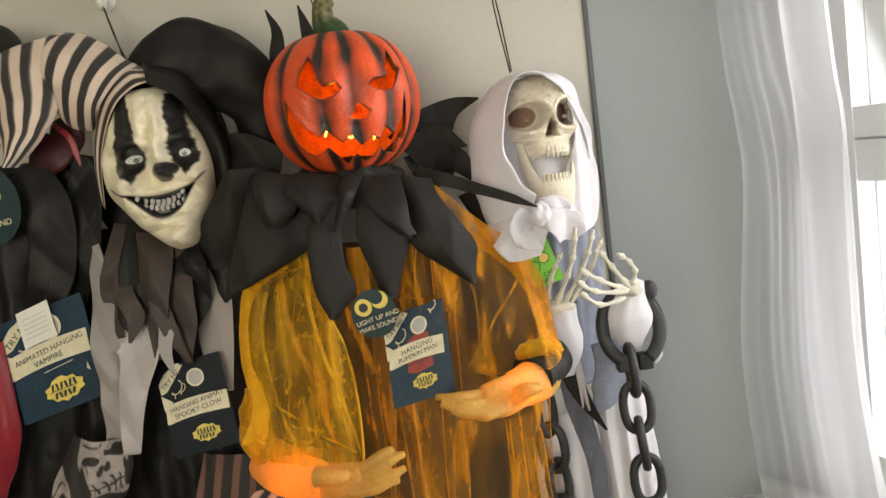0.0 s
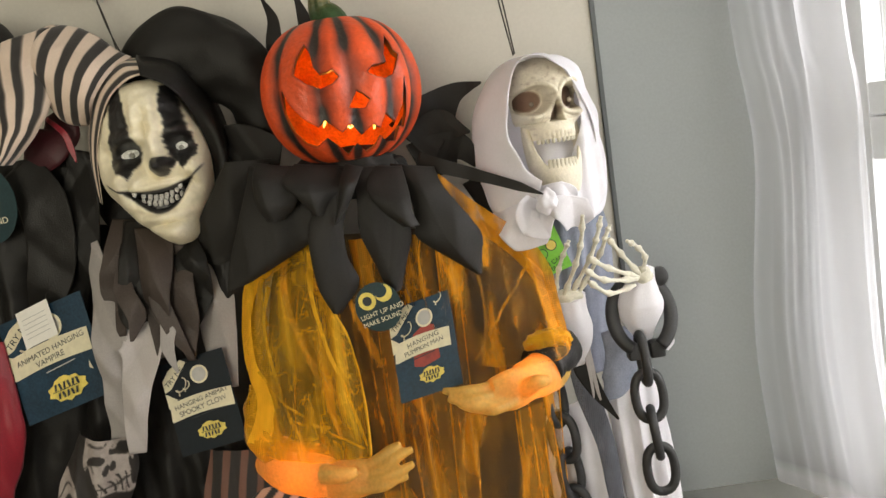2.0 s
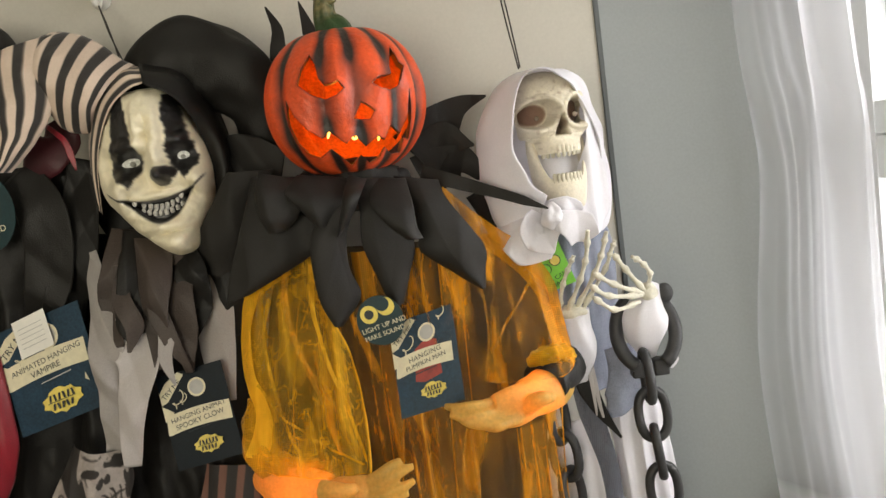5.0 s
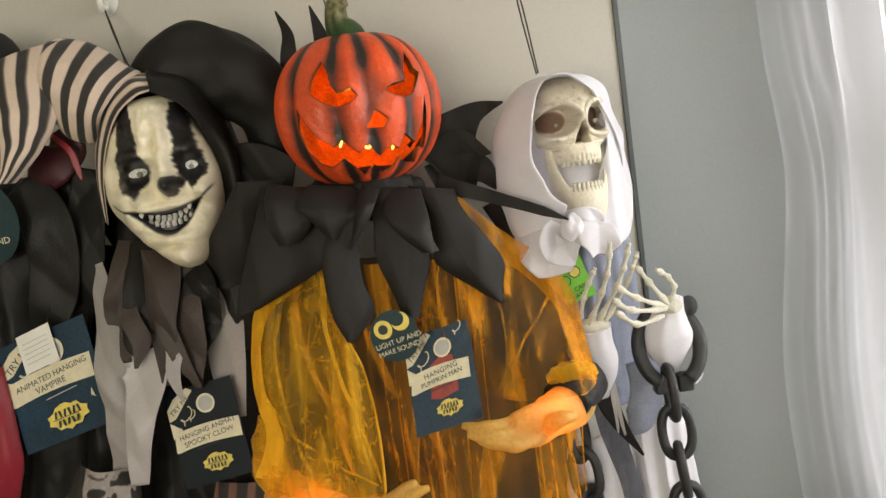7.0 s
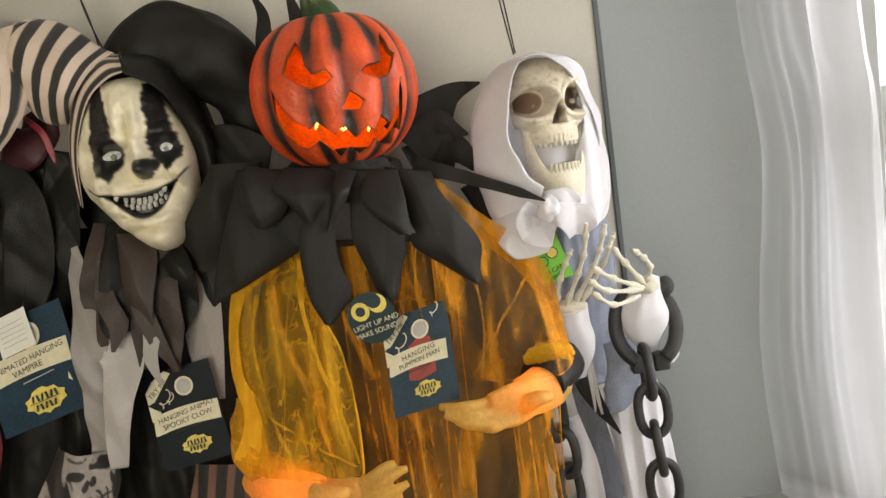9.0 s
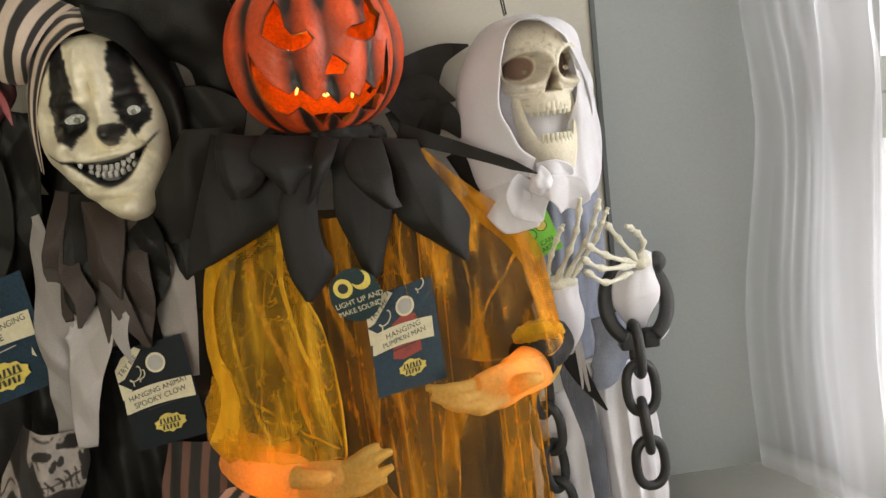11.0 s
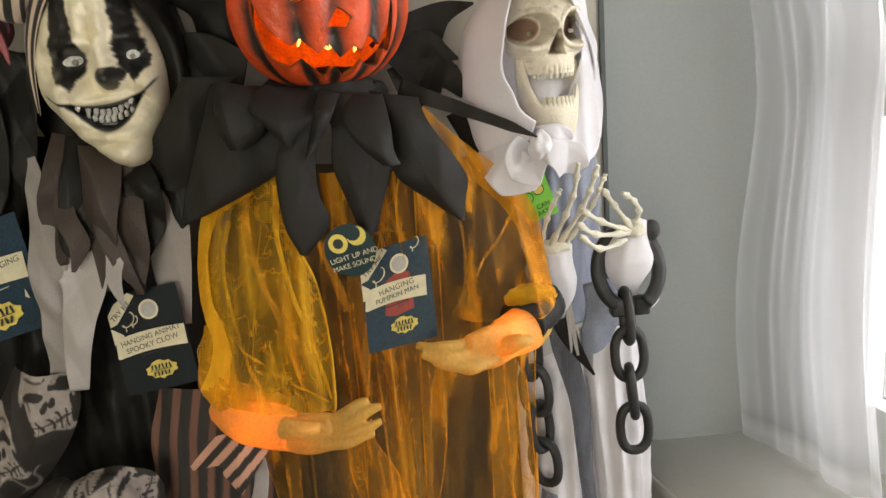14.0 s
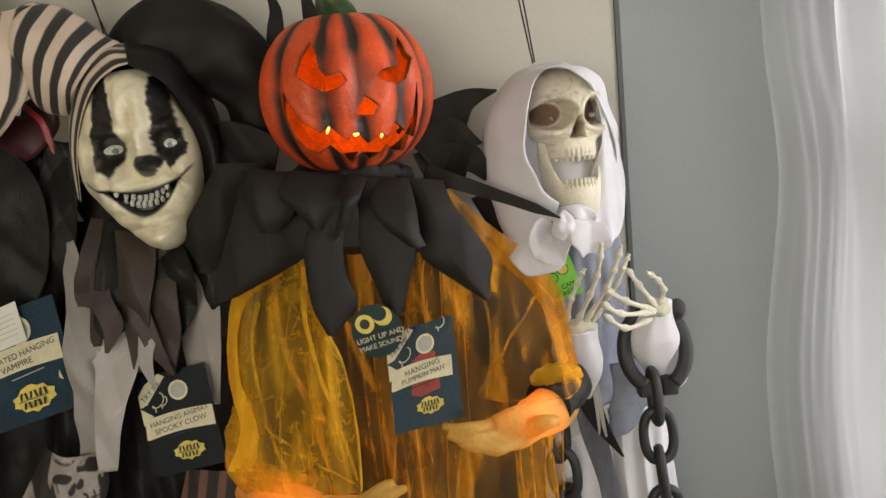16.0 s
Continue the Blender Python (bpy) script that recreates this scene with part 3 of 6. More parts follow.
def pumpkin_shell():
    """The ribbed skin and, inside it, a second skin: closed, not yet carved."""
    bm = bmesh.new()
    lay = bm.verts.layers.float_color.new("paint")
    na, nb = 360, 150
    orange, black = Vector((0.72, 0.085, 0.016)), Vector((0.024, 0.017, 0.013))
    for inner in (False, True):
        rows = []
        for i in range(nb + 1):
            lat = math.pi * (i / nb - 0.5) * 0.985
            row = []
            for j in range(na):
                lon = -180 + 360 * j / na
                d = min(abs((lon - g + 180) % 360 - 180) for g in GROOVES)
                r = 1 - 0.085 * math.exp(-(d / 7.5) ** 2) * math.cos(lat) ** 0.5
                cl = math.cos(lat) ** 0.82
                z = math.sin(lat) * (1 - 0.10 * math.exp(-((math.cos(lat)) / 0.25) ** 2))
                p = Vector((r * cl * math.sin(radians(lon)), -r * cl * math.cos(radians(lon)), z))
                a = 0.0
                if not inner:
                    near = min(nearest(poly, p.x, p.z)[0] for poly in POLYS) if p.y < 0.1 else 9
                    if near < 0.09:
                        p.y -= 0.022 * (1 - near / 0.09)
                    dark = math.exp(-(d / (6.0 + 3.0 * noise.noise(Vector((lon * 0.05, lat * 3, 2))))) ** 2)
                    fade = 0.72 + 0.55 * smoothstep(-0.1, 0.9, abs(math.sin(lat) - 0.1)) + 0.35 * noise.noise(Vector((lon * 0.06, lat * 4, 7)))
                    a = max(min(1, max(0, 1.15 * dark * fade)), 0.45 * smoothstep(0.03, 0.0, near))
                else:
                    p *= 0.82
                v = bm.verts.new(TURNED @ Vector((p.x * RX, p.y * RX, p.z * RZ)))
                v[lay] = (*orange.lerp(black, a), 1)
                row.append(v)
            rows.append(row)
        faces = [bm.faces.new((a[k], a[(k + 1) % na], b[(k + 1) % na], b[k])) for a, b in zip(rows, rows[1:]) for k in range(na)]
        faces += [bm.faces.new(rows[0][::-1]), bm.faces.new(rows[-1])]
        for f in faces:
            f.material_index, f.smooth = int(inner), True
            if inner:
                f.normal_flip()
    return bm


def carve(bm, mats):
    """Cuts eyes, nose and mouth through the shell and gives back the finished mesh."""
    made = []
    for nm, b in (("shell", bm), ("cutter", bmesh.new())):
        if nm == "cutter":
            for poly in POLYS:
                near = [b.verts.new(TURNED @ Vector((x * RX, -0.2, z * RZ))) for x, z in poly]
                far = [b.verts.new(TURNED @ Vector((x * RX * 0.98, 0.0, z * RZ * 0.98))) for x, z in poly]
                b.faces.new(near), b.faces.new(far[::-1])
                for k in range(len(poly)):
                    q = (k + 1) % len(poly)
                    b.faces.new((near[k], far[k], far[q], near[q]))
            bmesh.ops.recalc_face_normals(b, faces=b.faces[:])
            for f in b.faces:
                f.material_index = 2
        me = bpy.data.meshes.new(nm)
        b.to_mesh(me)
        b.free()
        for m in mats:
            me.materials.append(m)
        made.append(new(nm, me))
    mod = made[0].modifiers.new("carve", "BOOLEAN")
    mod.operation, mod.solver, mod.object = "DIFFERENCE", "EXACT", made[1]
    done = bpy.data.meshes.new_from_object(made[0].evaluated_get(bpy.context.evaluated_depsgraph_get()))
    done.name = "pumpkin_head"
    # the fresh cut edges are painted dark
    colours = done.attributes["paint"].data
    for c in colours:
        if c.color[2] > 0.1 or c.color[0] < 0.02:
            c.color = (0.05, 0.014, 0.006, 1)
    for ob in made:
        bpy.data.objects.remove(ob)
    return done


head = link("pumpkin_head", carve(pumpkin_shell(), (PUMPKIN, SHELL_INSIDE, CUT_EDGE)), prop, "glossy orange pumpkin with black painted grooves and a carved grin")
bm = bmesh.new()
ST = PC + Vector((-0.004, -0.002, RZ * 0.88))
tube(bm, [ST + Vector((0, 0, -0.012)), ST + Vector((0.001, 0, 0.008)), ST + Vector((-0.006, -0.002, 0.028)), ST + Vector((-0.003, -0.01, 0.047)), ST + Vector((0.008, -0.014, 0.052))],
     [0.034, 0.025, 0.015, 0.0125, 0.0095], 40, 40, bump=lambda f, a: 0.12 * math.cos(a * 7 + 3 * f) * (1 - 0.4 * f))
paint(bm, lambda p: Vector((0.022, 0.055, 0.014)).lerp(Vector((0.25, 0.2, 0.09)), min(1, max(0, smoothstep(ST.z + 0.012, ST.z + 0.045, p.z) * (0.55 + 0.9 * noise.noise(p * 160))))))
part("stem", bm, STEM, head, "ridged green stem with a tan tip")
bulb("pumpkin_lamp", PC + Vector((0.0, 0.03, -0.01)), 0.125, (1.0, 0.36, 0.02), 0.010)
# small glowing beads, added for lamplight that leaks and glints between the teeth
for x, z, tall, lean in ((-0.0275, -0.0375, 0.0050, 25), (0.0010, -0.0440, 0.0055, -40), (0.0075, -0.0435, 0.0048, 30), (0.0345, -0.0490, 0.0042, 20), (-0.052, 0.008, 0.0030, 0), (-0.030, 0.006, 0.0022, 0), (0.034, 0.022, 0.0024, 0)):
    bm = bmesh.new()
    depth = math.sqrt(max(0.0, 1 - (x / RX) ** 2 - (z / RZ) ** 2)) * RX - 0.010
    blob(bm, TURNED @ Vector((x, -depth, z - 0.005)), (0.0018, 0.0018, tall), 0, 0.1, 12, m=Matrix.Rotation(radians(lean), 3, "Y"))
    part("light_spot", bm, LIGHT_SPOT, head, "glowing amber bead added for a bright spot of lamplight in a carved opening")

# body under the gauze
bm = drape([((-0.197, 1.170, 1.481), (0.121, 1.170, 1.462)), ((-0.232, 1.160, 1.388), (0.169, 1.160, 1.375)), ((-0.269, 1.150, 1.138), (0.158, 1.150, 1.165)), ((-0.249, 1.150, 0.890), (0.136, 1.150, 0.843)), ((-0.271, 1.160, 0.612), (0.106, 1.160, 0.561))], 0.05, 0.004, 6, 2.0)
part("lining", bm, UNDER, prop, "dark brown cloth body under the gauze", solid=0.002)


def robe(rows, bulge, amp, freq, seed, mat=None, name="robe_panel", ragged=0.02, dense=None, crinkle=0.003, n=70, m=90):
    return part(name, drape(rows, bulge, amp, freq, seed, n, m, ragged, dense, crinkle, 0.014, 0.45, 0.026), mat or ORANGE_GAUZE, prop)


# front panels of the robe, then the two wide sleeves
robe([((-0.158, 1.100, 1.478), (-0.041, 1.090, 1.470)), ((-0.192, 1.090, 1.335), (-0.042, 1.080, 1.324)), ((-0.218, 1.090, 1.129), (-0.070, 1.080, 1.118)), ((-0.179, 1.090, 0.925), (-0.086, 1.080, 0.921)), ((-0.181, 1.100, 0.714), (-0.103, 1.090, 0.713))], 0.02, 0.006, 26, 1.0)
robe([((-0.061, 1.085, 1.473), (0.049, 1.085, 1.463)), ((-0.074, 1.075, 1.321), (0.044, 1.075, 1.310)), ((-0.077, 1.075, 1.121), (0.036, 1.075, 1.109)), ((-0.080, 1.080, 0.939), (0.010, 1.080, 0.966))], 0.014, 0.007, 30, 5.0, dense=lambda s, f: 0.30 * math.exp(-((s - 0.45) / 0.18) ** 2))
robe([((0.022, 1.090, 1.475), (0.134, 1.100, 1.450)), ((0.015, 1.085, 1.309), (0.167, 1.100, 1.290)), ((0.004, 1.085, 1.133), (0.162, 1.100, 1.152)), ((-0.002, 1.090, 0.904), (0.156, 1.100, 0.887)), ((-0.010, 1.100, 0.691), (0.158, 1.110, 0.659))], 0.02, 0.006, 22, 3.0)
robe([((0.097, 1.072, 1.204), (0.147, 1.090, 1.208)), ((0.095, 1.072, 1.087), (0.153, 1.090, 1.080)), ((0.087, 1.075, 0.904), (0.158, 1.090, 0.894)), ((0.078, 1.090, 0.710), (0.153, 1.100, 0.691))], 0.008, 0.004, 30, 8.0, dense=lambda s, f: 0.12)
robe([((-0.099, 1.066, 1.120), (-0.062, 1.064, 1.117)), ((-0.093, 1.068, 1.040), (-0.024, 1.066, 1.034)), ((-0.054, 1.070, 0.962), (-0.015, 1.070, 0.958)), ((-0.051, 1.070, 0.867), (-0.027, 1.070, 0.864))], 0.006, 0.004, 40, 12.0, dense=lambda s, f: 0.3)
robe([((-0.178, 1.080, 1.463), (-0.141, 1.080, 1.480)), ((-0.229, 1.070, 1.437), (-0.126, 1.040, 1.426)), ((-0.246, 1.060, 1.393), (-0.115, 1.020, 1.383)), ((-0.246, 1.030, 1.338), (-0.099, 1.000, 1.340)), ((-0.228, 1.000, 1.298), (-0.092, 0.985, 1.290)), ((-0.227, 0.985, 1.269), (-0.091, 0.975, 1.248)), ((-0.240, 0.975, 1.240), (-0.092, 0.965, 1.217)), ((-0.230, 0.970, 1.229), (-0.096, 0.962, 1.210))], 0.022, 0.011, 17, 7.0, YELLOW_GAUZE, "sleeve", 0.006,
     lambda s, f: 0.35 * math.exp(-(s / 0.10) ** 2) + 0.14 * f - 0.10 * math.exp(-((s - 0.70) / 0.25) ** 2), 0.004)
robe([((0.034, 1.085, 1.538), (0.043, 1.085, 1.537)), ((0.009, 1.050, 1.480), (0.117, 1.080, 1.455)), ((-0.003, 1.040, 1.431), (0.158, 1.060, 1.399)), ((-0.001, 1.030, 1.379), (0.163, 1.030, 1.363)), ((0.012, 1.015, 1.333), (0.167, 1.000, 1.331)), ((0.050, 1.000, 1.301), (0.174, 0.985, 1.308)), ((0.101, 0.990, 1.292), (0.171, 0.985, 1.301))], 0.022, 0.006, 13, 9.0, None, "sleeve", 0.004,
     lambda s, f: 0.75 * math.exp(-((1 - s) / 0.08) ** 2) - 0.20, 0.004)
for pts, wid, mat in (([(0.037, 1.070, 1.539), (0.082, 1.055, 1.481), (0.128, 1.060, 1.439), (0.155, 1.050, 1.398), (0.161, 1.020, 1.362), (0.165, 0.995, 1.334), (0.174, 0.980, 1.308)], [0.012, 0.030, 0.034, 0.030, 0.022, 0.018, 0.004], ORANGE_GAUZE),
                      ([(-0.175, 1.060, 1.462), (-0.222, 1.050, 1.440), (-0.239, 1.040, 1.396), (-0.238, 1.010, 1.342), (-0.222, 0.985, 1.302), (-0.221, 0.970, 1.273), (-0.230, 0.960, 1.245)], [0.012, 0.020, 0.014, 0.016, 0.018, 0.026, 0.034], YELLOW_GAUZE),
                      ([(-0.177, 1.040, 1.460), (-0.177, 1.010, 1.424), (-0.166, 0.985, 1.376), (-0.145, 0.965, 1.312), (-0.126, 0.950, 1.240)], [0.020, 0.016, 0.012, 0.010, 0.008], ORANGE_GAUZE),
                      ([(-0.141, 1.040, 1.466), (-0.142, 1.000, 1.413), (-0.129, 0.975, 1.351), (-0.112, 0.960, 1.294), (-0.096, 0.950, 1.228)], [0.016, 0.010, 0.008, 0.008, 0.006], YELLOW_GAUZE),
                      ([(-0.201, 1.030, 1.431), (-0.211, 1.010, 1.384), (-0.203, 0.985, 1.329), (-0.181, 0.955, 1.254)], [0.012, 0.008, 0.007, 0.008], YELLOW_GAUZE),
                      ([(-0.166, 0.980, 1.369), (-0.146, 0.968, 1.333), (-0.126, 0.960, 1.296), (-0.113, 0.952, 1.237)], [0.008, 0.007, 0.008, 0.006], ORANGE_GAUZE),
                      ([(-0.225, 0.990, 1.331), (-0.191, 0.965, 1.293), (-0.152, 0.955, 1.257), (-0.100, 0.950, 1.224)], [0.006, 0.005, 0.006, 0.005], YELLOW_GAUZE),
                      ([(0.019, 1.030, 1.460), (0.066, 1.015, 1.425), (0.074, 1.000, 1.359), (0.061, 0.985, 1.298)], [0.010, 0.007, 0.006, 0.004], ORANGE_GAUZE),
                      ([(0.140, 1.030, 1.412), (0.102, 1.010, 1.368), (0.074, 0.990, 1.332), (0.052, 0.980, 1.308)], [0.008, 0.006, 0.006, 0.004], ORANGE_GAUZE),
                      ([(-0.014, 1.050, 1.462), (-0.023, 1.045, 1.395), (-0.054, 1.045, 1.266), (-0.064, 1.050, 1.176), (-0.073, 1.050, 1.078)], [0.010, 0.012, 0.016, 0.022, 0.018], ORANGE_GAUZE),
                      ([(0.117, 1.060, 1.228), (0.121, 1.060, 1.170), (0.127, 1.060, 1.119), (0.123, 1.060, 1.044)], [0.010, 0.010, 0.010, 0.010], ORANGE_GAUZE),
                      ([(0.032, 1.050, 1.227), (0.018, 1.050, 1.164), (0.014, 1.050, 1.115), (0.009, 1.050, 1.049)], [0.006, 0.007, 0.006, 0.007], ORANGE_GAUZE)):
    bm = ribbon(pts, wid if len(pts) > 6 else [w * 0.55 for w in wid], 2.0, 0.006, 90, 10, fold_size=0.012)
    lay = bm.verts.layers.float.new("dense")
    for v in bm.verts:
        v[lay] = 0.55 if len(pts) > 6 else 0.22
    part("hem", bm, mat, prop, "dense folded gauze edge")
# bunched hems at the wrists
for pts, rad in (([(-0.240, 1.030, 1.301), (-0.239, 0.995, 1.264), (-0.226, 0.975, 1.241), (-0.195, 0.968, 1.229), (-0.143, 0.965, 1.222)], [0.010, 0.016, 0.020, 0.012, 0.006]),
                 ([(0.119, 0.995, 1.311), (0.138, 0.985, 1.320), (0.163, 0.990, 1.319), (0.178, 1.000, 1.310)], [0.006, 0.012, 0.010, 0.004])):
    bm = bmesh.new()
    tube(bm, pts, rad, 40, 24, bump=lambda f, a: 0.35 * noise.noise(Vector((f * 9, math.cos(a) * 2, math.sin(a) * 2))) + 0.1 * math.sin(a * 9 + f * 5))
    lay = bm.verts.layers.float.new("dense")
    for v in bm.verts:
        v[lay] = 0.12
    part("gathered_hem", bm, YELLOW_GAUZE, prop)


def prop_hand(name, fore, palm, fingers, thumb, label):
    """A hollow-looking moulded prop hand: palm, forearm and digits, fused into one skin."""
    bm = bmesh.new()
    tube(bm, palm[0], palm[1], 20, 16, 0.6)
    for pts, rad in fingers:
        tube(bm, pts, rad, 20, 10)
    tube(bm, *thumb, 16, 10)
    tube(bm, fore[0], fore[1], 40, 24, 0.85, bump=lambda f, a: 0.07 * noise.noise(Vector((f * 5, math.cos(a) * 2, math.sin(a) * 2))))
    ob = part(name, bm, LATEX, prop, label)
    r = ob.modifiers.new("fuse", "REMESH")
    r.mode, r.voxel_size, r.use_smooth_shade = "VOXEL", 0.0020, True
    s = ob.modifiers.new("soften", "SMOOTH")
    s.factor, s.iterations = 0.5, 2
    return ob


F = [0.0082, 0.0066, 0.0074, 0.0060, 0.0042]
# the pumpkin figure's two moulded hands
prop_hand("latex_hand", ([(0.161, 1.020, 1.280), (0.141, 0.990, 1.277), (0.106, 0.960, 1.276)], [0.024, 0.029, 0.024]),
      ([(0.124, 0.965, 1.277), (0.092, 0.950, 1.272), (0.068, 0.945, 1.270)], [0.022, 0.026, 0.022]),
      [([(0.080, 0.955, 1.279), (0.046, 0.940, 1.282), (0.026, 0.940, 1.282), (0.007, 0.945, 1.285)], F), ([(0.078, 0.945, 1.271), (0.048, 0.930, 1.273), (0.029, 0.930, 1.273), (0.012, 0.935, 1.277)], F),
       ([(0.084, 0.940, 1.265), (0.056, 0.925, 1.264), (0.038, 0.925, 1.266), (0.025, 0.930, 1.269)], F), ([(0.093, 0.940, 1.261), (0.072, 0.925, 1.259), (0.059, 0.925, 1.259), (0.047, 0.930, 1.260)], F)],
      ([(0.107, 0.945, 1.272), (0.122, 0.930, 1.283), (0.139, 0.935, 1.282)], [0.012, 0.010, 0.006]), "pale flesh moulded prop hand, palm up, lit orange inside the wrist")
prop_hand("latex_hand", ([(-0.235, 1.000, 1.212), (-0.199, 0.970, 1.203), (-0.147, 0.945, 1.194)], [0.025, 0.031, 0.025]),
      ([(-0.158, 0.950, 1.193), (-0.128, 0.940, 1.191), (-0.098, 0.935, 1.194)], [0.024, 0.026, 0.023]),
      [([(-0.110, 0.940, 1.202), (-0.082, 0.930, 1.217), (-0.062, 0.930, 1.227), (-0.053, 0.932, 1.230)], F), ([(-0.104, 0.935, 1.197), (-0.076, 0.925, 1.209), (-0.053, 0.925, 1.220), (-0.039, 0.927, 1.223)], F),
       ([(-0.104, 0.930, 1.190), (-0.077, 0.920, 1.196), (-0.057, 0.920, 1.201), (-0.040, 0.922, 1.207)], F), ([(-0.112, 0.930, 1.181), (-0.085, 0.920, 1.184), (-0.065, 0.920, 1.191), (-0.049, 0.922, 1.192)], F)],
      ([(-0.153, 0.925, 1.209), (-0.126, 0.915, 1.208), (-0.109, 0.917, 1.209)], [0.013, 0.011, 0.006]), "pale flesh moulded prop hand, palm up, lit orange inside the forearm")
bulb("hand_lamp", (0.120, 0.966, 1.275), 0.065, (1.0, 0.23, 0.0), 0.010)
bulb("hand_lamp", (-0.179, 0.962, 1.198), 0.085, (1.0, 0.21, 0.0), 0.012)
bm = bmesh.new()
tube(bm, [(0.169, 1.030, 1.294), (0.146, 1.000, 1.288), (0.134, 0.985, 1.284)], [0.030, 0.031, 0.030], 20, 20, bump=lambda f, a: 0.08 * noise.noise(Vector((f * 6, math.cos(a) * 3, math.sin(a) * 3))))
part("cuff", bm, BLACK_CLOTH, prop, "creased black cuff")

# black collar: narrow pointed strips round the back and sides
COLLAR = [
    ([(0.015, 1.100, 1.564), (0.084, 1.060, 1.537), (0.131, 1.030, 1.518), (0.170, 1.020, 1.500)], [0.022, 0.018, 0.014, 0.012, 0.002]),
    ([(-0.178, 1.140, 1.591), (-0.237, 1.140, 1.607), (-0.276, 1.140, 1.566), (-0.347, 1.150, 1.488)], [0.06, 0.09, 0.08, 0.02]),
    ([(-0.219, 1.150, 1.589), (-0.253, 1.130, 1.548), (-0.280, 1.120, 1.506), (-0.296, 1.130, 1.452)], [0.05, 0.07, 0.06, 0.01]),
    ([(0.009, 1.140, 1.589), (0.045, 1.170, 1.623), (0.080, 1.180, 1.650), (0.121, 1.170, 1.659)], [0.08, 0.07, 0.03, 0.003]),
    ([(0.015, 1.130, 1.580), (0.050, 1.160, 1.606), (0.073, 1.160, 1.599), (0.095, 1.150, 1.591)], [0.06, 0.05, 0.03, 0.003]),
    ([(0.012, 1.130, 1.558), (0.045, 1.150, 1.568), (0.077, 1.160, 1.571), (0.097, 1.150, 1.545)], [0.06, 0.06, 0.04, 0.01]),
    ([(-0.168, 1.190, 1.708), (-0.166, 1.190, 1.763), (-0.162, 1.180, 1.791), (-0.170, 1.160, 1.818)], [0.03, 0.024, 0.016, 0.002]),
    ([(-0.107, 1.200, 1.748), (-0.116, 1.190, 1.775), (-0.120, 1.180, 1.798), (-0.125, 1.170, 1.823)], [0.03, 0.024, 0.014, 0.002]),
]
for k, (pts, wid) in enumerate(COLLAR):
    part("collar_strip", ribbon(pts, wid, k * 0.71, 0.008, 72, 34, curl=-0.01, fold_size=0.046), BLACK_FELT, prop, solid=0.0012)
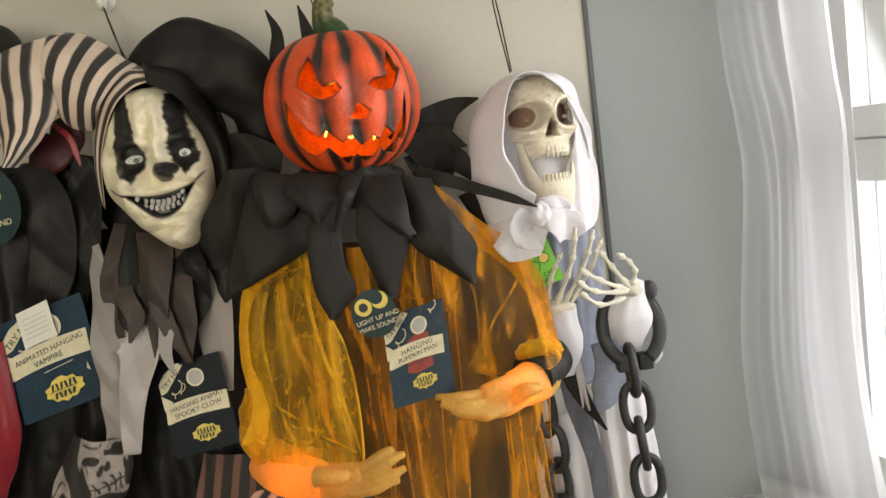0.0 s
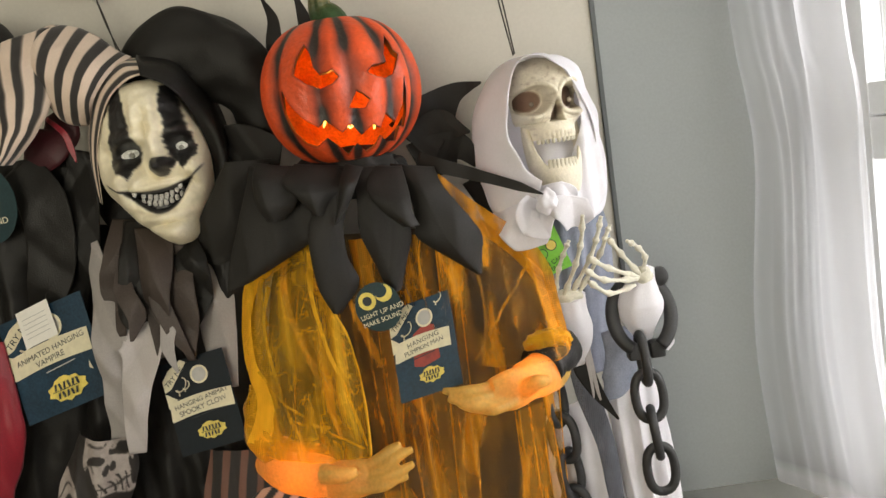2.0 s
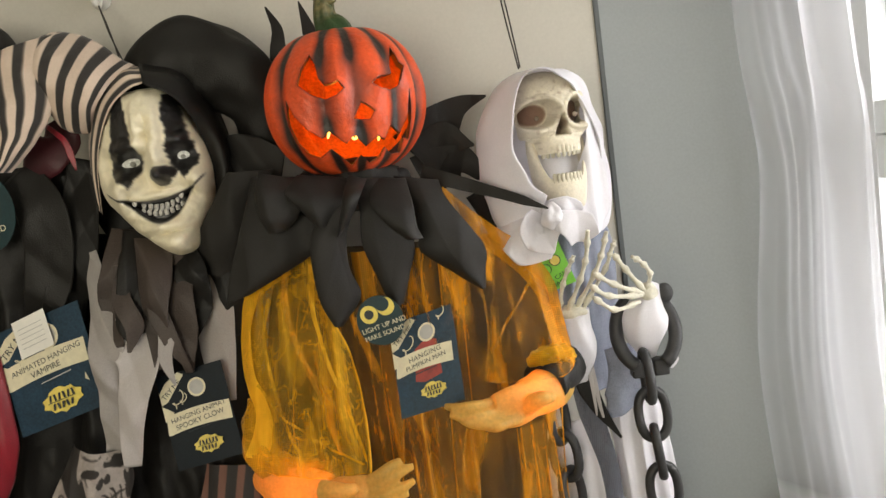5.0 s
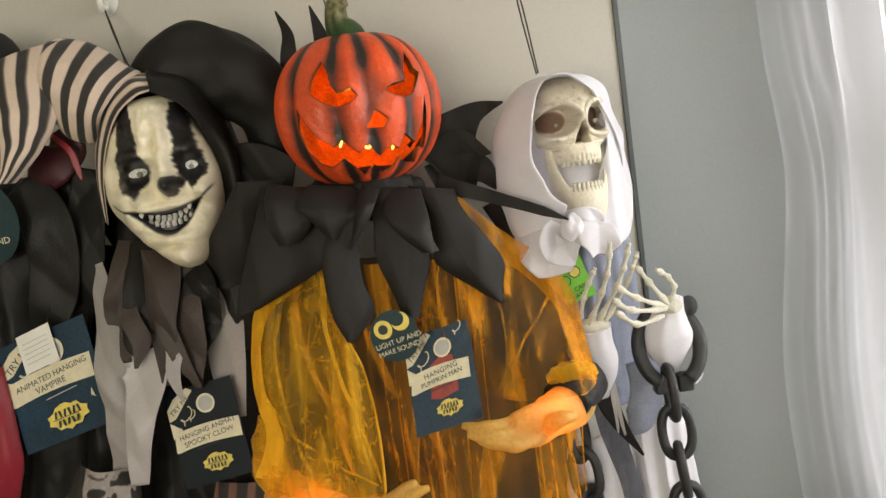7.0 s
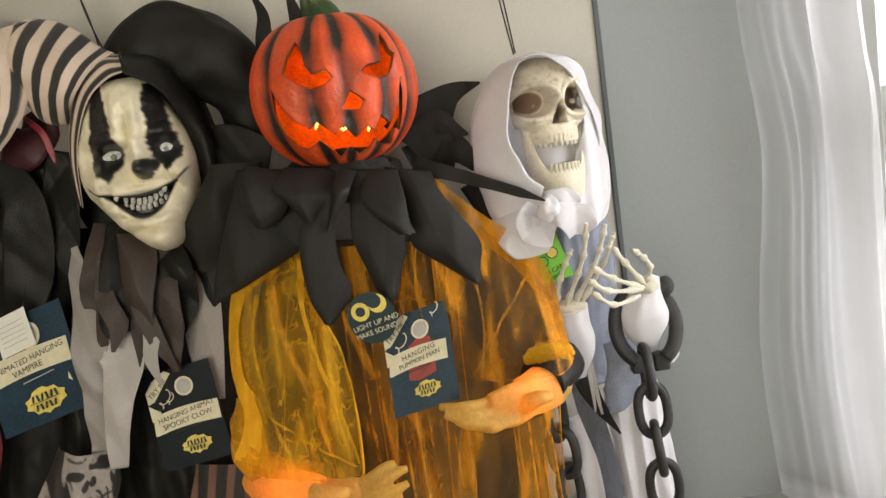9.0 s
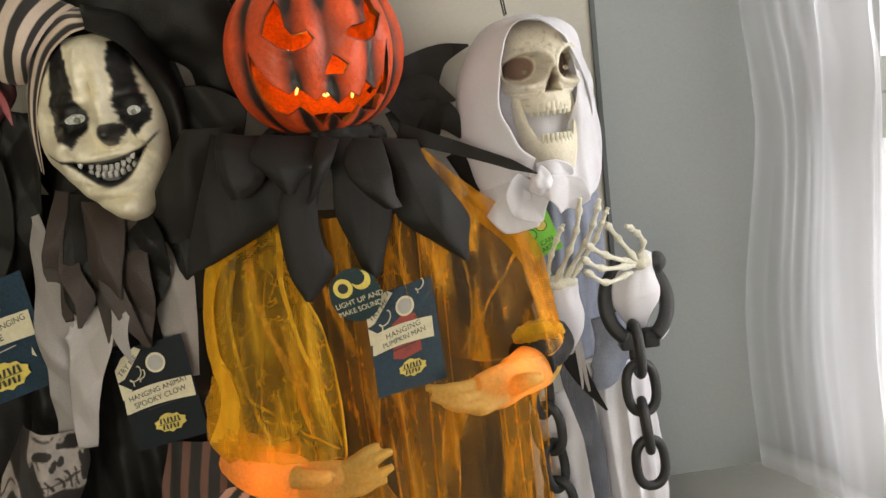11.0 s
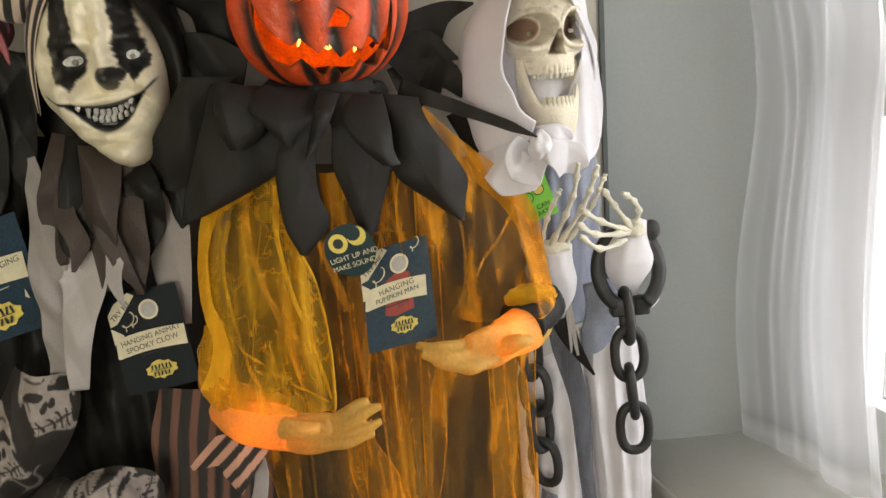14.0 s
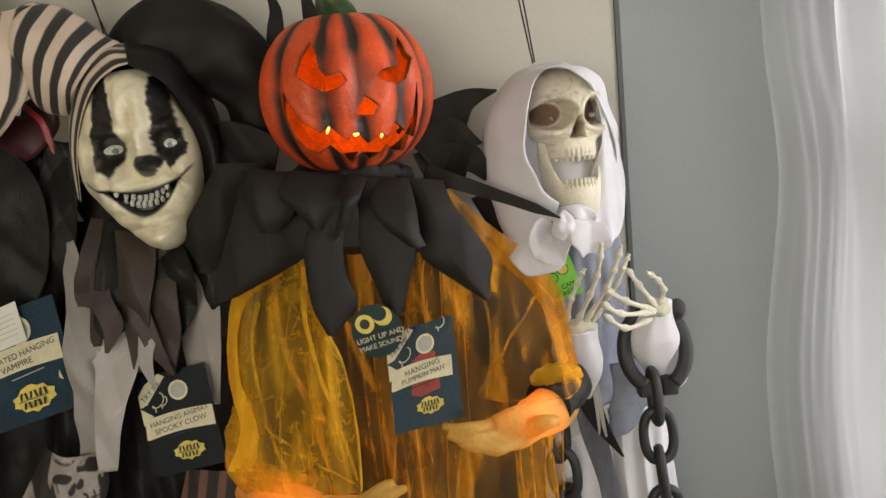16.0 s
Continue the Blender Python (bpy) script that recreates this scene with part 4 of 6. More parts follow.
# wide cloth flags of the collar, gathered at the neck: edge pairs from neck to end
FLAGS = [
    [((-0.241, 1.100, 1.600), (-0.181, 1.100, 1.596)), ((-0.266, 1.090, 1.563), (-0.210, 1.090, 1.563)), ((-0.294, 1.090, 1.521), (-0.229, 1.090, 1.511)), ((-0.306, 1.100, 1.485), (-0.253, 1.100, 1.475)), ((-0.301, 1.100, 1.471), (-0.265, 1.100, 1.460))],
    [((-0.209, 1.090, 1.589), (-0.094, 1.090, 1.575)), ((-0.216, 1.055, 1.551), (-0.099, 1.055, 1.538)), ((-0.232, 1.045, 1.509), (-0.120, 1.045, 1.499)), ((-0.249, 1.045, 1.467), (-0.143, 1.045, 1.478)), ((-0.259, 1.050, 1.431), (-0.225, 1.050, 1.440))],
    [((-0.120, 1.080, 1.577), (-0.066, 1.080, 1.569)), ((-0.115, 1.030, 1.542), (-0.075, 1.030, 1.533)), ((-0.131, 1.020, 1.505), (-0.088, 1.020, 1.500)), ((-0.135, 1.020, 1.467), (-0.090, 1.020, 1.458)), ((-0.132, 1.020, 1.424), (-0.081, 1.020, 1.423)), ((-0.120, 1.020, 1.389), (-0.109, 1.020, 1.387))],
    [((-0.078, 1.075, 1.571), (-0.024, 1.075, 1.564)), ((-0.067, 1.035, 1.531), (-0.014, 1.035, 1.527)), ((-0.070, 1.030, 1.487), (-0.005, 1.030, 1.478)), ((-0.057, 1.030, 1.440), (-0.016, 1.030, 1.441)), ((-0.045, 1.030, 1.401), (-0.029, 1.030, 1.405))],
    [((-0.045, 1.070, 1.567), (-0.006, 1.070, 1.561)), ((-0.051, 1.015, 1.538), (0.001, 1.015, 1.527)), ((-0.034, 1.000, 1.510), (0.002, 1.000, 1.504)), ((-0.012, 1.000, 1.488), (0.008, 1.000, 1.487))],
    [((-0.022, 1.085, 1.566), (0.036, 1.085, 1.553)), ((-0.002, 1.050, 1.529), (0.044, 1.050, 1.528)), ((0.003, 1.035, 1.490), (0.073, 1.035, 1.483)), ((0.003, 1.030, 1.467), (0.085, 1.030, 1.459)), ((0.049, 1.030, 1.428), (0.081, 1.030, 1.434)), ((0.071, 1.030, 1.411), (0.078, 1.030, 1.410))],
    [((-0.195, 1.070, 1.593), (-0.143, 1.070, 1.579)), ((-0.195, 1.030, 1.573), (-0.134, 1.030, 1.559)), ((-0.192, 1.020, 1.541), (-0.144, 1.020, 1.534)), ((-0.184, 1.030, 1.517), (-0.163, 1.030, 1.517))],
    [((-0.145, 1.070, 1.584), (-0.086, 1.070, 1.573)), ((-0.156, 1.025, 1.563), (-0.082, 1.025, 1.549)), ((-0.138, 1.015, 1.541), (-0.098, 1.015, 1.533)), ((-0.122, 1.020, 1.517), (-0.109, 1.020, 1.516))],
    [((-0.078, 1.065, 1.575), (-0.056, 1.065, 1.567)), ((-0.083, 1.010, 1.553), (-0.062, 1.010, 1.550)), ((-0.090, 1.005, 1.528), (-0.075, 1.005, 1.527)), ((-0.098, 1.010, 1.502), (-0.095, 1.010, 1.503))],
]
for k, rows in enumerate(FLAGS):
    part("collar_strip", drape(rows, 0.010, 0.0022, 11, 1.3 + k * 0.9, 64, 48, crinkle=0.0005, crease=0.019, crease_fall=0.7, crease_size=0.042), BLACK_FELT, prop, solid=0.0012)
bm = bmesh.new()
tube(bm, [(-0.146, 1.120, 1.576), (-0.100, 1.095, 1.560), (-0.048, 1.095, 1.555), (-0.006, 1.120, 1.562)], [0.014, 0.016, 0.016, 0.012], 60, 18, bump=lambda f, a: 0.3 * noise.noise(Vector((f * 12, a, 0))))
part("neck_gather", bm, BLACK_FELT, prop)
bm = bmesh.new()
tube(bm, [(-0.075, 1.135, 1.578), (-0.076, 1.130, 1.560), (-0.076, 1.125, 1.530)], [0.055, 0.066, 0.070], 24, 40, bump=lambda f, a: 0.10 * math.sin(a * 11 + 3 * f) + 0.10 * noise.noise(Vector((f * 4, math.cos(a) * 2, math.sin(a) * 2))))
part("neck", bm, BLACK_FELT, prop, "gathered black cloth neck under the pumpkin")

# ---- jester figure ----
clown = thing("hanging_jester_decoration", (-0.350, 1.120, 1.616), "hanging halloween jester with a grinning mask and striped hat", "decoration", "hanging decorations")
CS = 0.000386
CM = pose(*(-0.339, 1.120, 1.610), 0, -4.5, 7)
OUT = [(292, -55, 62, 70), (270, -95, 95, 105), (200, -140, 130, 140), (100, -185, 165, 165), (10, -202, 178, 172), (-60, -190, 172, 178), (-100, -166, 165, 180), (-160, -130, 142, 186), (-210, -88, 115, 190), (-258, -38, 98, 175), (-285, -4, 74, 125)]


def bell(a, b, ca, cb, sa, sb):
    return math.exp(-((a - ca) / sa) ** 2 - ((b - cb) / sb) ** 2)


def mask_paint(a, b):
    w = 14 * noise.noise(Vector((a * 0.02, b * 0.02, 1))) + 16 * noise.noise(Vector((a * 0.05, b * 0.06, 4))) + 9 * noise.noise(Vector((a * 0.03, b * 0.2, 9)))
    k = 0.0
    if -58 + w < b:
        half = 34 - 16 * smoothstep(170, 280, b) + 24 * math.exp(-((b - 52) / 55) ** 2) - 42 * smoothstep(22, -55, b)
        if b < 300:
            k = max(k, smoothstep(half + 5, half - 5, abs(a + 78 - 0.03 * (b - 50) + w * 0.5)))
    if -45 + w < b < 262:
        half = 32 - 16 * smoothstep(170, 260, b) + 16 * math.exp(-((b - 48) / 55) ** 2) - 36 * smoothstep(14, -45, b)
        k = max(k, smoothstep(half + 5, half - 5, abs(a - 104 + 0.10 * (b - 50) * 0.5 + w * 0.5)))
    k = max(k, smoothstep(1.1, 0.85, ((a - 40) / 42) ** 2 + ((b + 6) / 24) ** 2), smoothstep(1.1, 0.9, ((a - 40) / 24) ** 2 + ((b + 22) / 22) ** 2))
    lo, hi = -170 + (a / 118) ** 2 * 106, -82 + (a / 140) ** 2 * 32
    if abs(a) < 148:
        k = max(k, smoothstep(-4, 3, min(b - lo, hi - b)))
    if 105 < abs(a) < 168:
        k = max(k, smoothstep(6, 2, abs(b - (-66 + (abs(a) - 118) * 0.75))) * smoothstep(168, 150, abs(a)))
    return min(1, k)


def mask_depth(a, b):
    d = 16 * bell(a, b, 15, 180, 60, 80)
    d += 34 * bell(a, b, -110, -25, 55, 45) + 32 * bell(a, b, 135, -40, 40, 42)
    d -= 26 * bell(a, b, -66, 52, 42, 30) + 24 * bell(a, b, 98, 44, 34, 28)
    d += 20 * bell(a, b, -62, 105, 60, 22) + 18 * bell(a, b, 98, 100, 50, 22)
    d += 52 * bell(a, b, 40, -10, 30, 30) + 22 * bell(a, b, 25, 45, 20, 60)
    lo, hi = -170 + (a / 118) ** 2 * 106, -82 + (a / 140) ** 2 * 32
    if abs(a) < 140:
        d -= 20 * smoothstep(0, 14, min(b - lo, hi - b))
    d += 30 * bell(a, b, 28, -235, 50, 40) + 14 * bell(a, b, 0, -178, 90, 14)
    d += 16 * bell(a, b, -118, -90, 26, 40) - 12 * bell(a, b, -95, -60, 16, 30) - 12 * bell(a, b, 118, -70, 14, 30)
    d += 10 * bell(a, b, 0, -70, 70, 9) + 9 * bell(a, b, -20, 150, 12, 60) + 9 * bell(a, b, 42, 150, 12, 60) - 8 * bell(a, b, 12, 130, 10, 60)
    d -= 14 * bell(a, b, -140, 40, 30, 60) + 10 * bell(a, b, 20, -205, 60, 10)
    d += 5 * math.sin(b * 0.09 + 0.03 * a) * bell(a, b, 15, 120, 60, 70)
    d += 5 * noise.noise(Vector((a * 0.02, b * 0.02, 3))) + 2 * noise.noise(Vector((a * 0.06, b * 0.06, 8)))
    return d


bm = bmesh.new()
lay = bm.verts.layers.float_color.new("paint")
prof = curve_through(OUT, 150)
rows = []
for b, L, R, D in prof:
    row = []
    for j in range(121):
        s = j / 120 * 2 - 1
        a = (L + R) / 2 + (R - L) / 2 * math.sin(s * math.pi / 2)
        dep = D * math.cos(s * math.pi / 2) ** 0.75
        dep += 2.7 * mask_depth(a, b) * smoothstep(0, 0.3, 1 - abs(s))
        v = bm.verts.new(CM @ Vector((a * CS, -dep * CS * 0.9, b * CS)))
        v[lay] = (*Vector((0.84, 0.765, 0.57)).lerp(Vector((0.012, 0.011, 0.011)), mask_paint(a, b)), 1)
        row.append(v)
    rows.append(row)
for p, q in zip(rows, rows[1:]):
    for i in range(120):
        bm.faces.new((p[i], p[i + 1], q[i + 1], q[i]))
mask = part("jester_mask", bm, MASK, clown, "cream latex mask with black painted eyes, nose and wide toothy grin", solid=0.003)


def on_mask(a, b, lift=0.0):
    i = min(range(len(prof)), key=lambda k: abs(prof[k][0] - b))
    _, L, R, D = prof[i]
    s = math.asin(max(-1, min(1, (a - (L + R) / 2) / ((R - L) / 2)))) / (math.pi / 2)
    dep = D * math.cos(s * math.pi / 2) ** 0.75 + 2.7 * mask_depth(a, b) * smoothstep(0, 0.3, 1 - abs(s))
    return CM @ Vector((a * CS, -dep * CS * 0.9 - lift, b * CS))


for a, b, w in ((-66, 50, 34), (98, 42, 28)):
    bm = bmesh.new()
    blob(bm, on_mask(a, b, 0.000), (w * CS * 1.3, 0.010, 29 * CS), 1, 0.05, 24, m=CM.to_3x3())
    part("eyeball", bm, EYE, mask, "milky white eye")
    bm = bmesh.new()
    blob(bm, on_mask(a + 4, b - 2, 0.0075), (0.0042, 0.0035, 0.0040), 2, 0.15, 16, m=CM.to_3x3())
    part("iris", bm, IRIS, mask, "cloudy grey iris")
for row in (0, 1):
    for k in range(8 if row else 9):
        a = -78 + 160 * (k + 0.5 * row) / 8.5
        mid = -122 + (a / 118) ** 2 * 62
        bm = bmesh.new()
        hgt = (25 - abs(a) * 0.10) * CS * (1 if row == 0 else 0.9)
        p = on_mask(a, mid + (19 if row == 0 else -19), 0.001)
        sgn = -1 if row == 0 else 1
        tube(bm, [p, p + Vector((0, -0.0015, sgn * hgt * 0.6)), p + Vector((0, -0.001, sgn * hgt * 1.05))], [0.0031, 0.0030, 0.0008], 6, 7)
        part("fang", bm, DARK_TOOTH, mask)

# hat: hood, striped horn, black horn
DK, LT = Vector((0.024, 0.020, 0.018)), Vector((0.66, 0.53, 0.43))


def striped_panel(rows, bulge, count, across, seed, phase):
    n, m = 120, 60
    bm = drape(rows, bulge, 0.004, 8, seed, n, m, crinkle=0.003)
    lay = bm.verts.layers.float_color.new("paint")
    bm.verts.ensure_lookup_table()
    for i in range(n + 1):
        for j in range(m + 1):
            f = ((j / m if across else i / n) * count + phase) % 1
            k = smoothstep(0.47, 0.52, f) * (1 - smoothstep(0.95, 1.0, f))
            bm.verts[i * (m + 1) + j][lay] = (*LT.lerp(DK, k), 1)
    return bm


bm = striped_panel([((-0.354, 1.130, 1.761), (-0.419, 1.120, 1.682)), ((-0.369, 1.120, 1.771), (-0.424, 1.105, 1.677)), ((-0.390, 1.120, 1.792), (-0.440, 1.100, 1.680)), ((-0.419, 1.125, 1.810), (-0.454, 1.100, 1.690)), ((-0.451, 1.130, 1.818), (-0.467, 1.100, 1.711)), ((-0.477, 1.140, 1.818), (-0.480, 1.105, 1.720))], 0.045, 5.0, False, 2.0, 0.1)
part("striped_hat_horn", bm, STRIPE, clown, "cream and black striped hat horn", solid=0.0015)
bm = striped_panel([((-0.587, 1.130, 1.777), (-0.442, 1.125, 1.816)), ((-0.575, 1.110, 1.744), (-0.441, 1.090, 1.775)), ((-0.562, 1.100, 1.709), (-0.446, 1.080, 1.732)), ((-0.547, 1.090, 1.674), (-0.461, 1.075, 1.695)), ((-0.533, 1.080, 1.651), (-0.492, 1.070, 1.659)), ((-0.525, 1.075, 1.639), (-0.517, 1.070, 1.638))], 0.035, 5.0, True, 6.0, 0.3)
part("striped_hat_horn", bm, STRIPE, clown, "striped hat horn drooping to a point", solid=0.0015)
bm = bmesh.new()
tube(bm, [(-0.368, 1.180, 1.731), (-0.324, 1.175, 1.756), (-0.271, 1.170, 1.754), (-0.227, 1.165, 1.726), (-0.205, 1.170, 1.681), (-0.203, 1.180, 1.621)], [0.04, 0.058, 0.062, 0.055, 0.04, 0.028], 90, 36, 0.6,
     bump=lambda f, a: 0.18 * noise.noise(Vector((f * 6, math.cos(a) * 1.5, math.sin(a) * 1.5))) + 0.30 * (crumple(f * 0.3, math.cos(a) * 0.05, 2.4, 0.045) - 0.5))
part("black_hat_horn", bm, BLACK_CLOTH, clown, "slumped black hat horn")
bm = loft([[(-0.422, 1.100, 1.567), (-0.413, 1.090, 1.626), (-0.397, 1.080, 1.668), (-0.375, 1.075, 1.704), (-0.348, 1.075, 1.724), (-0.328, 1.080, 1.730)],
           [(-0.430, 1.110, 1.574), (-0.426, 1.100, 1.627), (-0.415, 1.095, 1.674), (-0.393, 1.090, 1.718), (-0.360, 1.090, 1.746), (-0.335, 1.095, 1.747)],
           [(-0.446, 1.160, 1.580), (-0.450, 1.160, 1.636), (-0.444, 1.160, 1.682), (-0.417, 1.150, 1.732), (-0.389, 1.150, 1.760), (-0.360, 1.160, 1.765)]], 60, 36)
lay = bm.verts.layers.float_color.new("paint")
bm.verts.ensure_lookup_table()
for i, v in enumerate(bm.verts):
    f = ((i % 37) / 36 * 3.2 + 0.25) % 1
    k = smoothstep(0.44, 0.5, f) * (1 - smoothstep(0.94, 0.99, f))
    v[lay] = (*LT.lerp(DK, k), 1)
part("hat_brim", bm, STRIPE, clown, "striped side of the hat")
bm = loft([[(-0.329, 1.075, 1.729), (-0.302, 1.075, 1.713), (-0.283, 1.090, 1.685), (-0.274, 1.115, 1.647), (-0.273, 1.125, 1.605), (-0.286, 1.130, 1.545), (-0.314, 1.135, 1.493)],
           [(-0.339, 1.100, 1.751), (-0.295, 1.110, 1.735), (-0.265, 1.120, 1.687), (-0.248, 1.120, 1.632), (-0.249, 1.120, 1.579), (-0.258, 1.130, 1.518), (-0.277, 1.140, 1.464)],
           [(-0.367, 1.180, 1.766), (-0.309, 1.190, 1.751), (-0.267, 1.200, 1.707), (-0.255, 1.200, 1.633), (-0.259, 1.200, 1.560), (-0.266, 1.200, 1.494), (-0.272, 1.200, 1.436)]], 50, 24, 0.006, 3, 18)
part("hat_brim", bm, BLACK_CLOTH, clown, "plain black side of the hat", solid=0.002)
bm = loft([[(-0.389, 1.140, 1.735), (-0.442, 1.150, 1.643), (-0.448, 1.150, 1.550), (-0.369, 1.130, 1.462)], [(-0.342, 1.130, 1.743), (-0.358, 1.140, 1.632), (-0.367, 1.140, 1.539), (-0.338, 1.130, 1.458)], [(-0.305, 1.140, 1.709), (-0.277, 1.150, 1.620), (-0.293, 1.150, 1.528), (-0.308, 1.140, 1.468)]], 24, 16)
part("head_backing", bm, BLACK_CLOTH, clown, solid=0.002)

# body and ribbons
bm = drape([((-0.481, 1.180, 1.543), (-0.256, 1.180, 1.504)), ((-0.525, 1.170, 1.444), (-0.253, 1.170, 1.406)), ((-0.573, 1.170, 1.282), (-0.272, 1.170, 1.240)), ((-0.596, 1.170, 1.090), (-0.218, 1.170, 1.068)), ((-0.707, 1.170, 0.774), (-0.250, 1.170, 0.714))], 0.03, 0.010, 10, 4.0, 90, 70, crinkle=0.003, crease=0.014)
part("tunic", bm, BLACK_CLOTH, clown, "creased black tunic", solid=0.002)
STRIPS = [
    ([(-0.446, 1.100, 1.520), (-0.441, 1.080, 1.466), (-0.433, 1.060, 1.393), (-0.433, 1.060, 1.317), (-0.447, 1.065, 1.243)], [0.012, 0.030, 0.050, 0.042, 0.03], GREY_CLOTH),
    ([(-0.412, 1.070, 1.426), (-0.389, 1.045, 1.376), (-0.404, 1.045, 1.318), (-0.425, 1.050, 1.225)], [0.010, 0.062, 0.042, 0.020], LIGHT_CLOTH),
    ([(-0.299, 1.100, 1.490), (-0.290, 1.085, 1.429), (-0.293, 1.085, 1.367), (-0.295, 1.090, 1.291)], [0.030, 0.055, 0.050, 0.03], GREY_CLOTH),
    ([(-0.409, 1.075, 1.462), (-0.401, 1.060, 1.419), (-0.381, 1.055, 1.387), (-0.368, 1.060, 1.369)], [0.01, 0.028, 0.022, 0.006], LIGHT_CLOTH),
    ([(-0.390, 1.100, 1.543), (-0.402, 1.070, 1.492), (-0.416, 1.065, 1.450), (-0.411, 1.060, 1.390)], [0.05, 0.045, 0.04, 0.01], BROWN_CLOTH),
    ([(-0.372, 1.100, 1.537), (-0.377, 1.060, 1.476), (-0.389, 1.055, 1.419), (-0.371, 1.055, 1.375)], [0.05, 0.05, 0.045, 0.01], BLACK_CLOTH),
    ([(-0.355, 1.090, 1.528), (-0.353, 1.055, 1.473), (-0.358, 1.050, 1.415), (-0.361, 1.050, 1.356)], [0.05, 0.045, 0.035, 0.01], BROWN_CLOTH),
    ([(-0.338, 1.090, 1.518), (-0.331, 1.060, 1.462), (-0.325, 1.055, 1.402), (-0.330, 1.060, 1.341)], [0.05, 0.05, 0.04, 0.01], BROWN_CLOTH),
    ([(-0.327, 1.100, 1.512), (-0.307, 1.070, 1.472), (-0.305, 1.065, 1.427), (-0.325, 1.065, 1.377)], [0.04, 0.045, 0.035, 0.01], BLACK_CLOTH),
    ([(-0.318, 1.110, 1.520), (-0.275, 1.090, 1.494), (-0.261, 1.090, 1.439), (-0.267, 1.100, 1.375)], [0.04, 0.05, 0.04, 0.01], BLACK_CLOTH),
    ([(-0.279, 1.140, 1.543), (-0.244, 1.120, 1.540), (-0.215, 1.110, 1.560), (-0.188, 1.110, 1.586)], [0.06, 0.07, 0.06, 0.03], BLACK_CLOTH),
]
STRIPS += [
    ([(-0.366, 1.060, 1.470), (-0.352, 1.045, 1.425), (-0.338, 1.045, 1.385), (-0.322, 1.050, 1.345)], [0.010, 0.026, 0.020, 0.004], BROWN_CLOTH),
    ([(-0.398, 1.060, 1.500), (-0.398, 1.048, 1.455), (-0.384, 1.045, 1.420), (-0.394, 1.045, 1.385)], [0.012, 0.026, 0.026, 0.004], BROWN_CLOTH),
    ([(-0.352, 1.055, 1.440), (-0.346, 1.040, 1.400), (-0.350, 1.040, 1.370), (-0.342, 1.045, 1.335)], [0.006, 0.022, 0.018, 0.003], GREY_CLOTH),
]
for k, (pts, wid, mat) in enumerate(STRIPS):
    part("ribbon_strip", ribbon(pts, wid, 1.1 + k * 0.57, 0.0105, 64, 26, curl=-0.04, fold_size=0.034), mat, clown, solid=0.001)


# printed skull cloth, and a bundle of it lower down
def skull_print(p, skulls, seed):
    """Pale skulls with dark sockets, nose and teeth, at the given centres, sizes and tilts, over a black ground with small scrolls."""
    k = 0.0
    for c, r, tilt in skulls:
        x, z = (p.x - c[0]) / r, (p.z - c[2]) / r
        ca, sa = math.cos(tilt), math.sin(tilt)
        x, z = x * ca + z * sa, -x * sa + z * ca
        x, z = x + 0.22 * noise.noise(Vector((x * 1.7, z * 1.7, seed + 2))), z + 0.22 * noise.noise(Vector((x * 1.7, z * 1.7, seed + 5)))
        q = max((x / 0.78) ** 2 + ((z - 0.15) / 0.85) ** 2, 0)
        h = smoothstep(1.05, 0.95, q)
        h = max(h, smoothstep(0.50, 0.44, abs(x)) * smoothstep(-1.12, -1.05, z) * smoothstep(0.1, 0.0, z))
        for ex, ez, ew, eh in ((-0.34, 0.0, 0.29, 0.17), (0.36, 0.04, 0.27, 0.18), (-0.06, -0.36, 0.07, 0.15), (0.07, -0.36, 0.06, 0.14), (-0.58, -0.50, 0.10, 0.30), (0.58, -0.48, 0.10, 0.30)):
            h *= smoothstep(0.85, 1.1, ((x - ex) / ew) ** 2 + ((z - ez) / eh) ** 2)
        h *= 1 - 0.8 * smoothstep(0.05, 0.0, abs(noise.noise(Vector((x * 2.2, z * 1.6, seed + 11))))) * smoothstep(-0.1, 0.2, noise.noise(Vector((x * 1.5, z * 1.5, seed + 13))))
        h *= 1 - 0.9 * smoothstep(0.05, 0.02, abs(z - 0.36 - 0.25 * abs(x))) * smoothstep(0.65, 0.55, abs(x))
        if -1.0 < z < -0.62:
            h *= smoothstep(0.10, 0.2, abs(((x * 5.5) % 1) - 0.5)) * (1 - 0.9 * smoothstep(0.04, 0.02, abs(z + 0.8)))
        k = max(k, h)
    k = max(k, 0.7 * smoothstep(0.05, 0.02, abs(noise.noise(Vector((p.x * 26, p.z * 26, seed))))) * smoothstep(0.1, 0.3, noise.noise(Vector((p.x * 14, p.z * 14, seed + 7)))))
    k *= 0.85 + 0.25 * noise.noise(p * 120)
    return DK.lerp(Vector((0.40, 0.35, 0.325)), min(1, max(0, k)))


bm = drape([((-0.514, 1.090, 1.258), (-0.434, 1.080, 1.246)), ((-0.539, 1.070, 1.206), (-0.430, 1.060, 1.200)), ((-0.569, 1.070, 1.144), (-0.465, 1.060, 1.138)), ((-0.605, 1.090, 1.067), (-0.524, 1.080, 1.073))], 0.035, 0.006, 14, 3.0, 90, 90, crinkle=0.003)
paint(bm, lambda p: skull_print(p, [((-0.463, 1.050, 1.230), 0.046, 0.1), ((-0.445, 1.060, 1.275), 0.03, -0.6), ((-0.536, 1.050, 1.168), 0.045, 0.3)], 2))
part("printed_sash", bm, PRINT, clown, "black cotton sash printed with pale skulls")
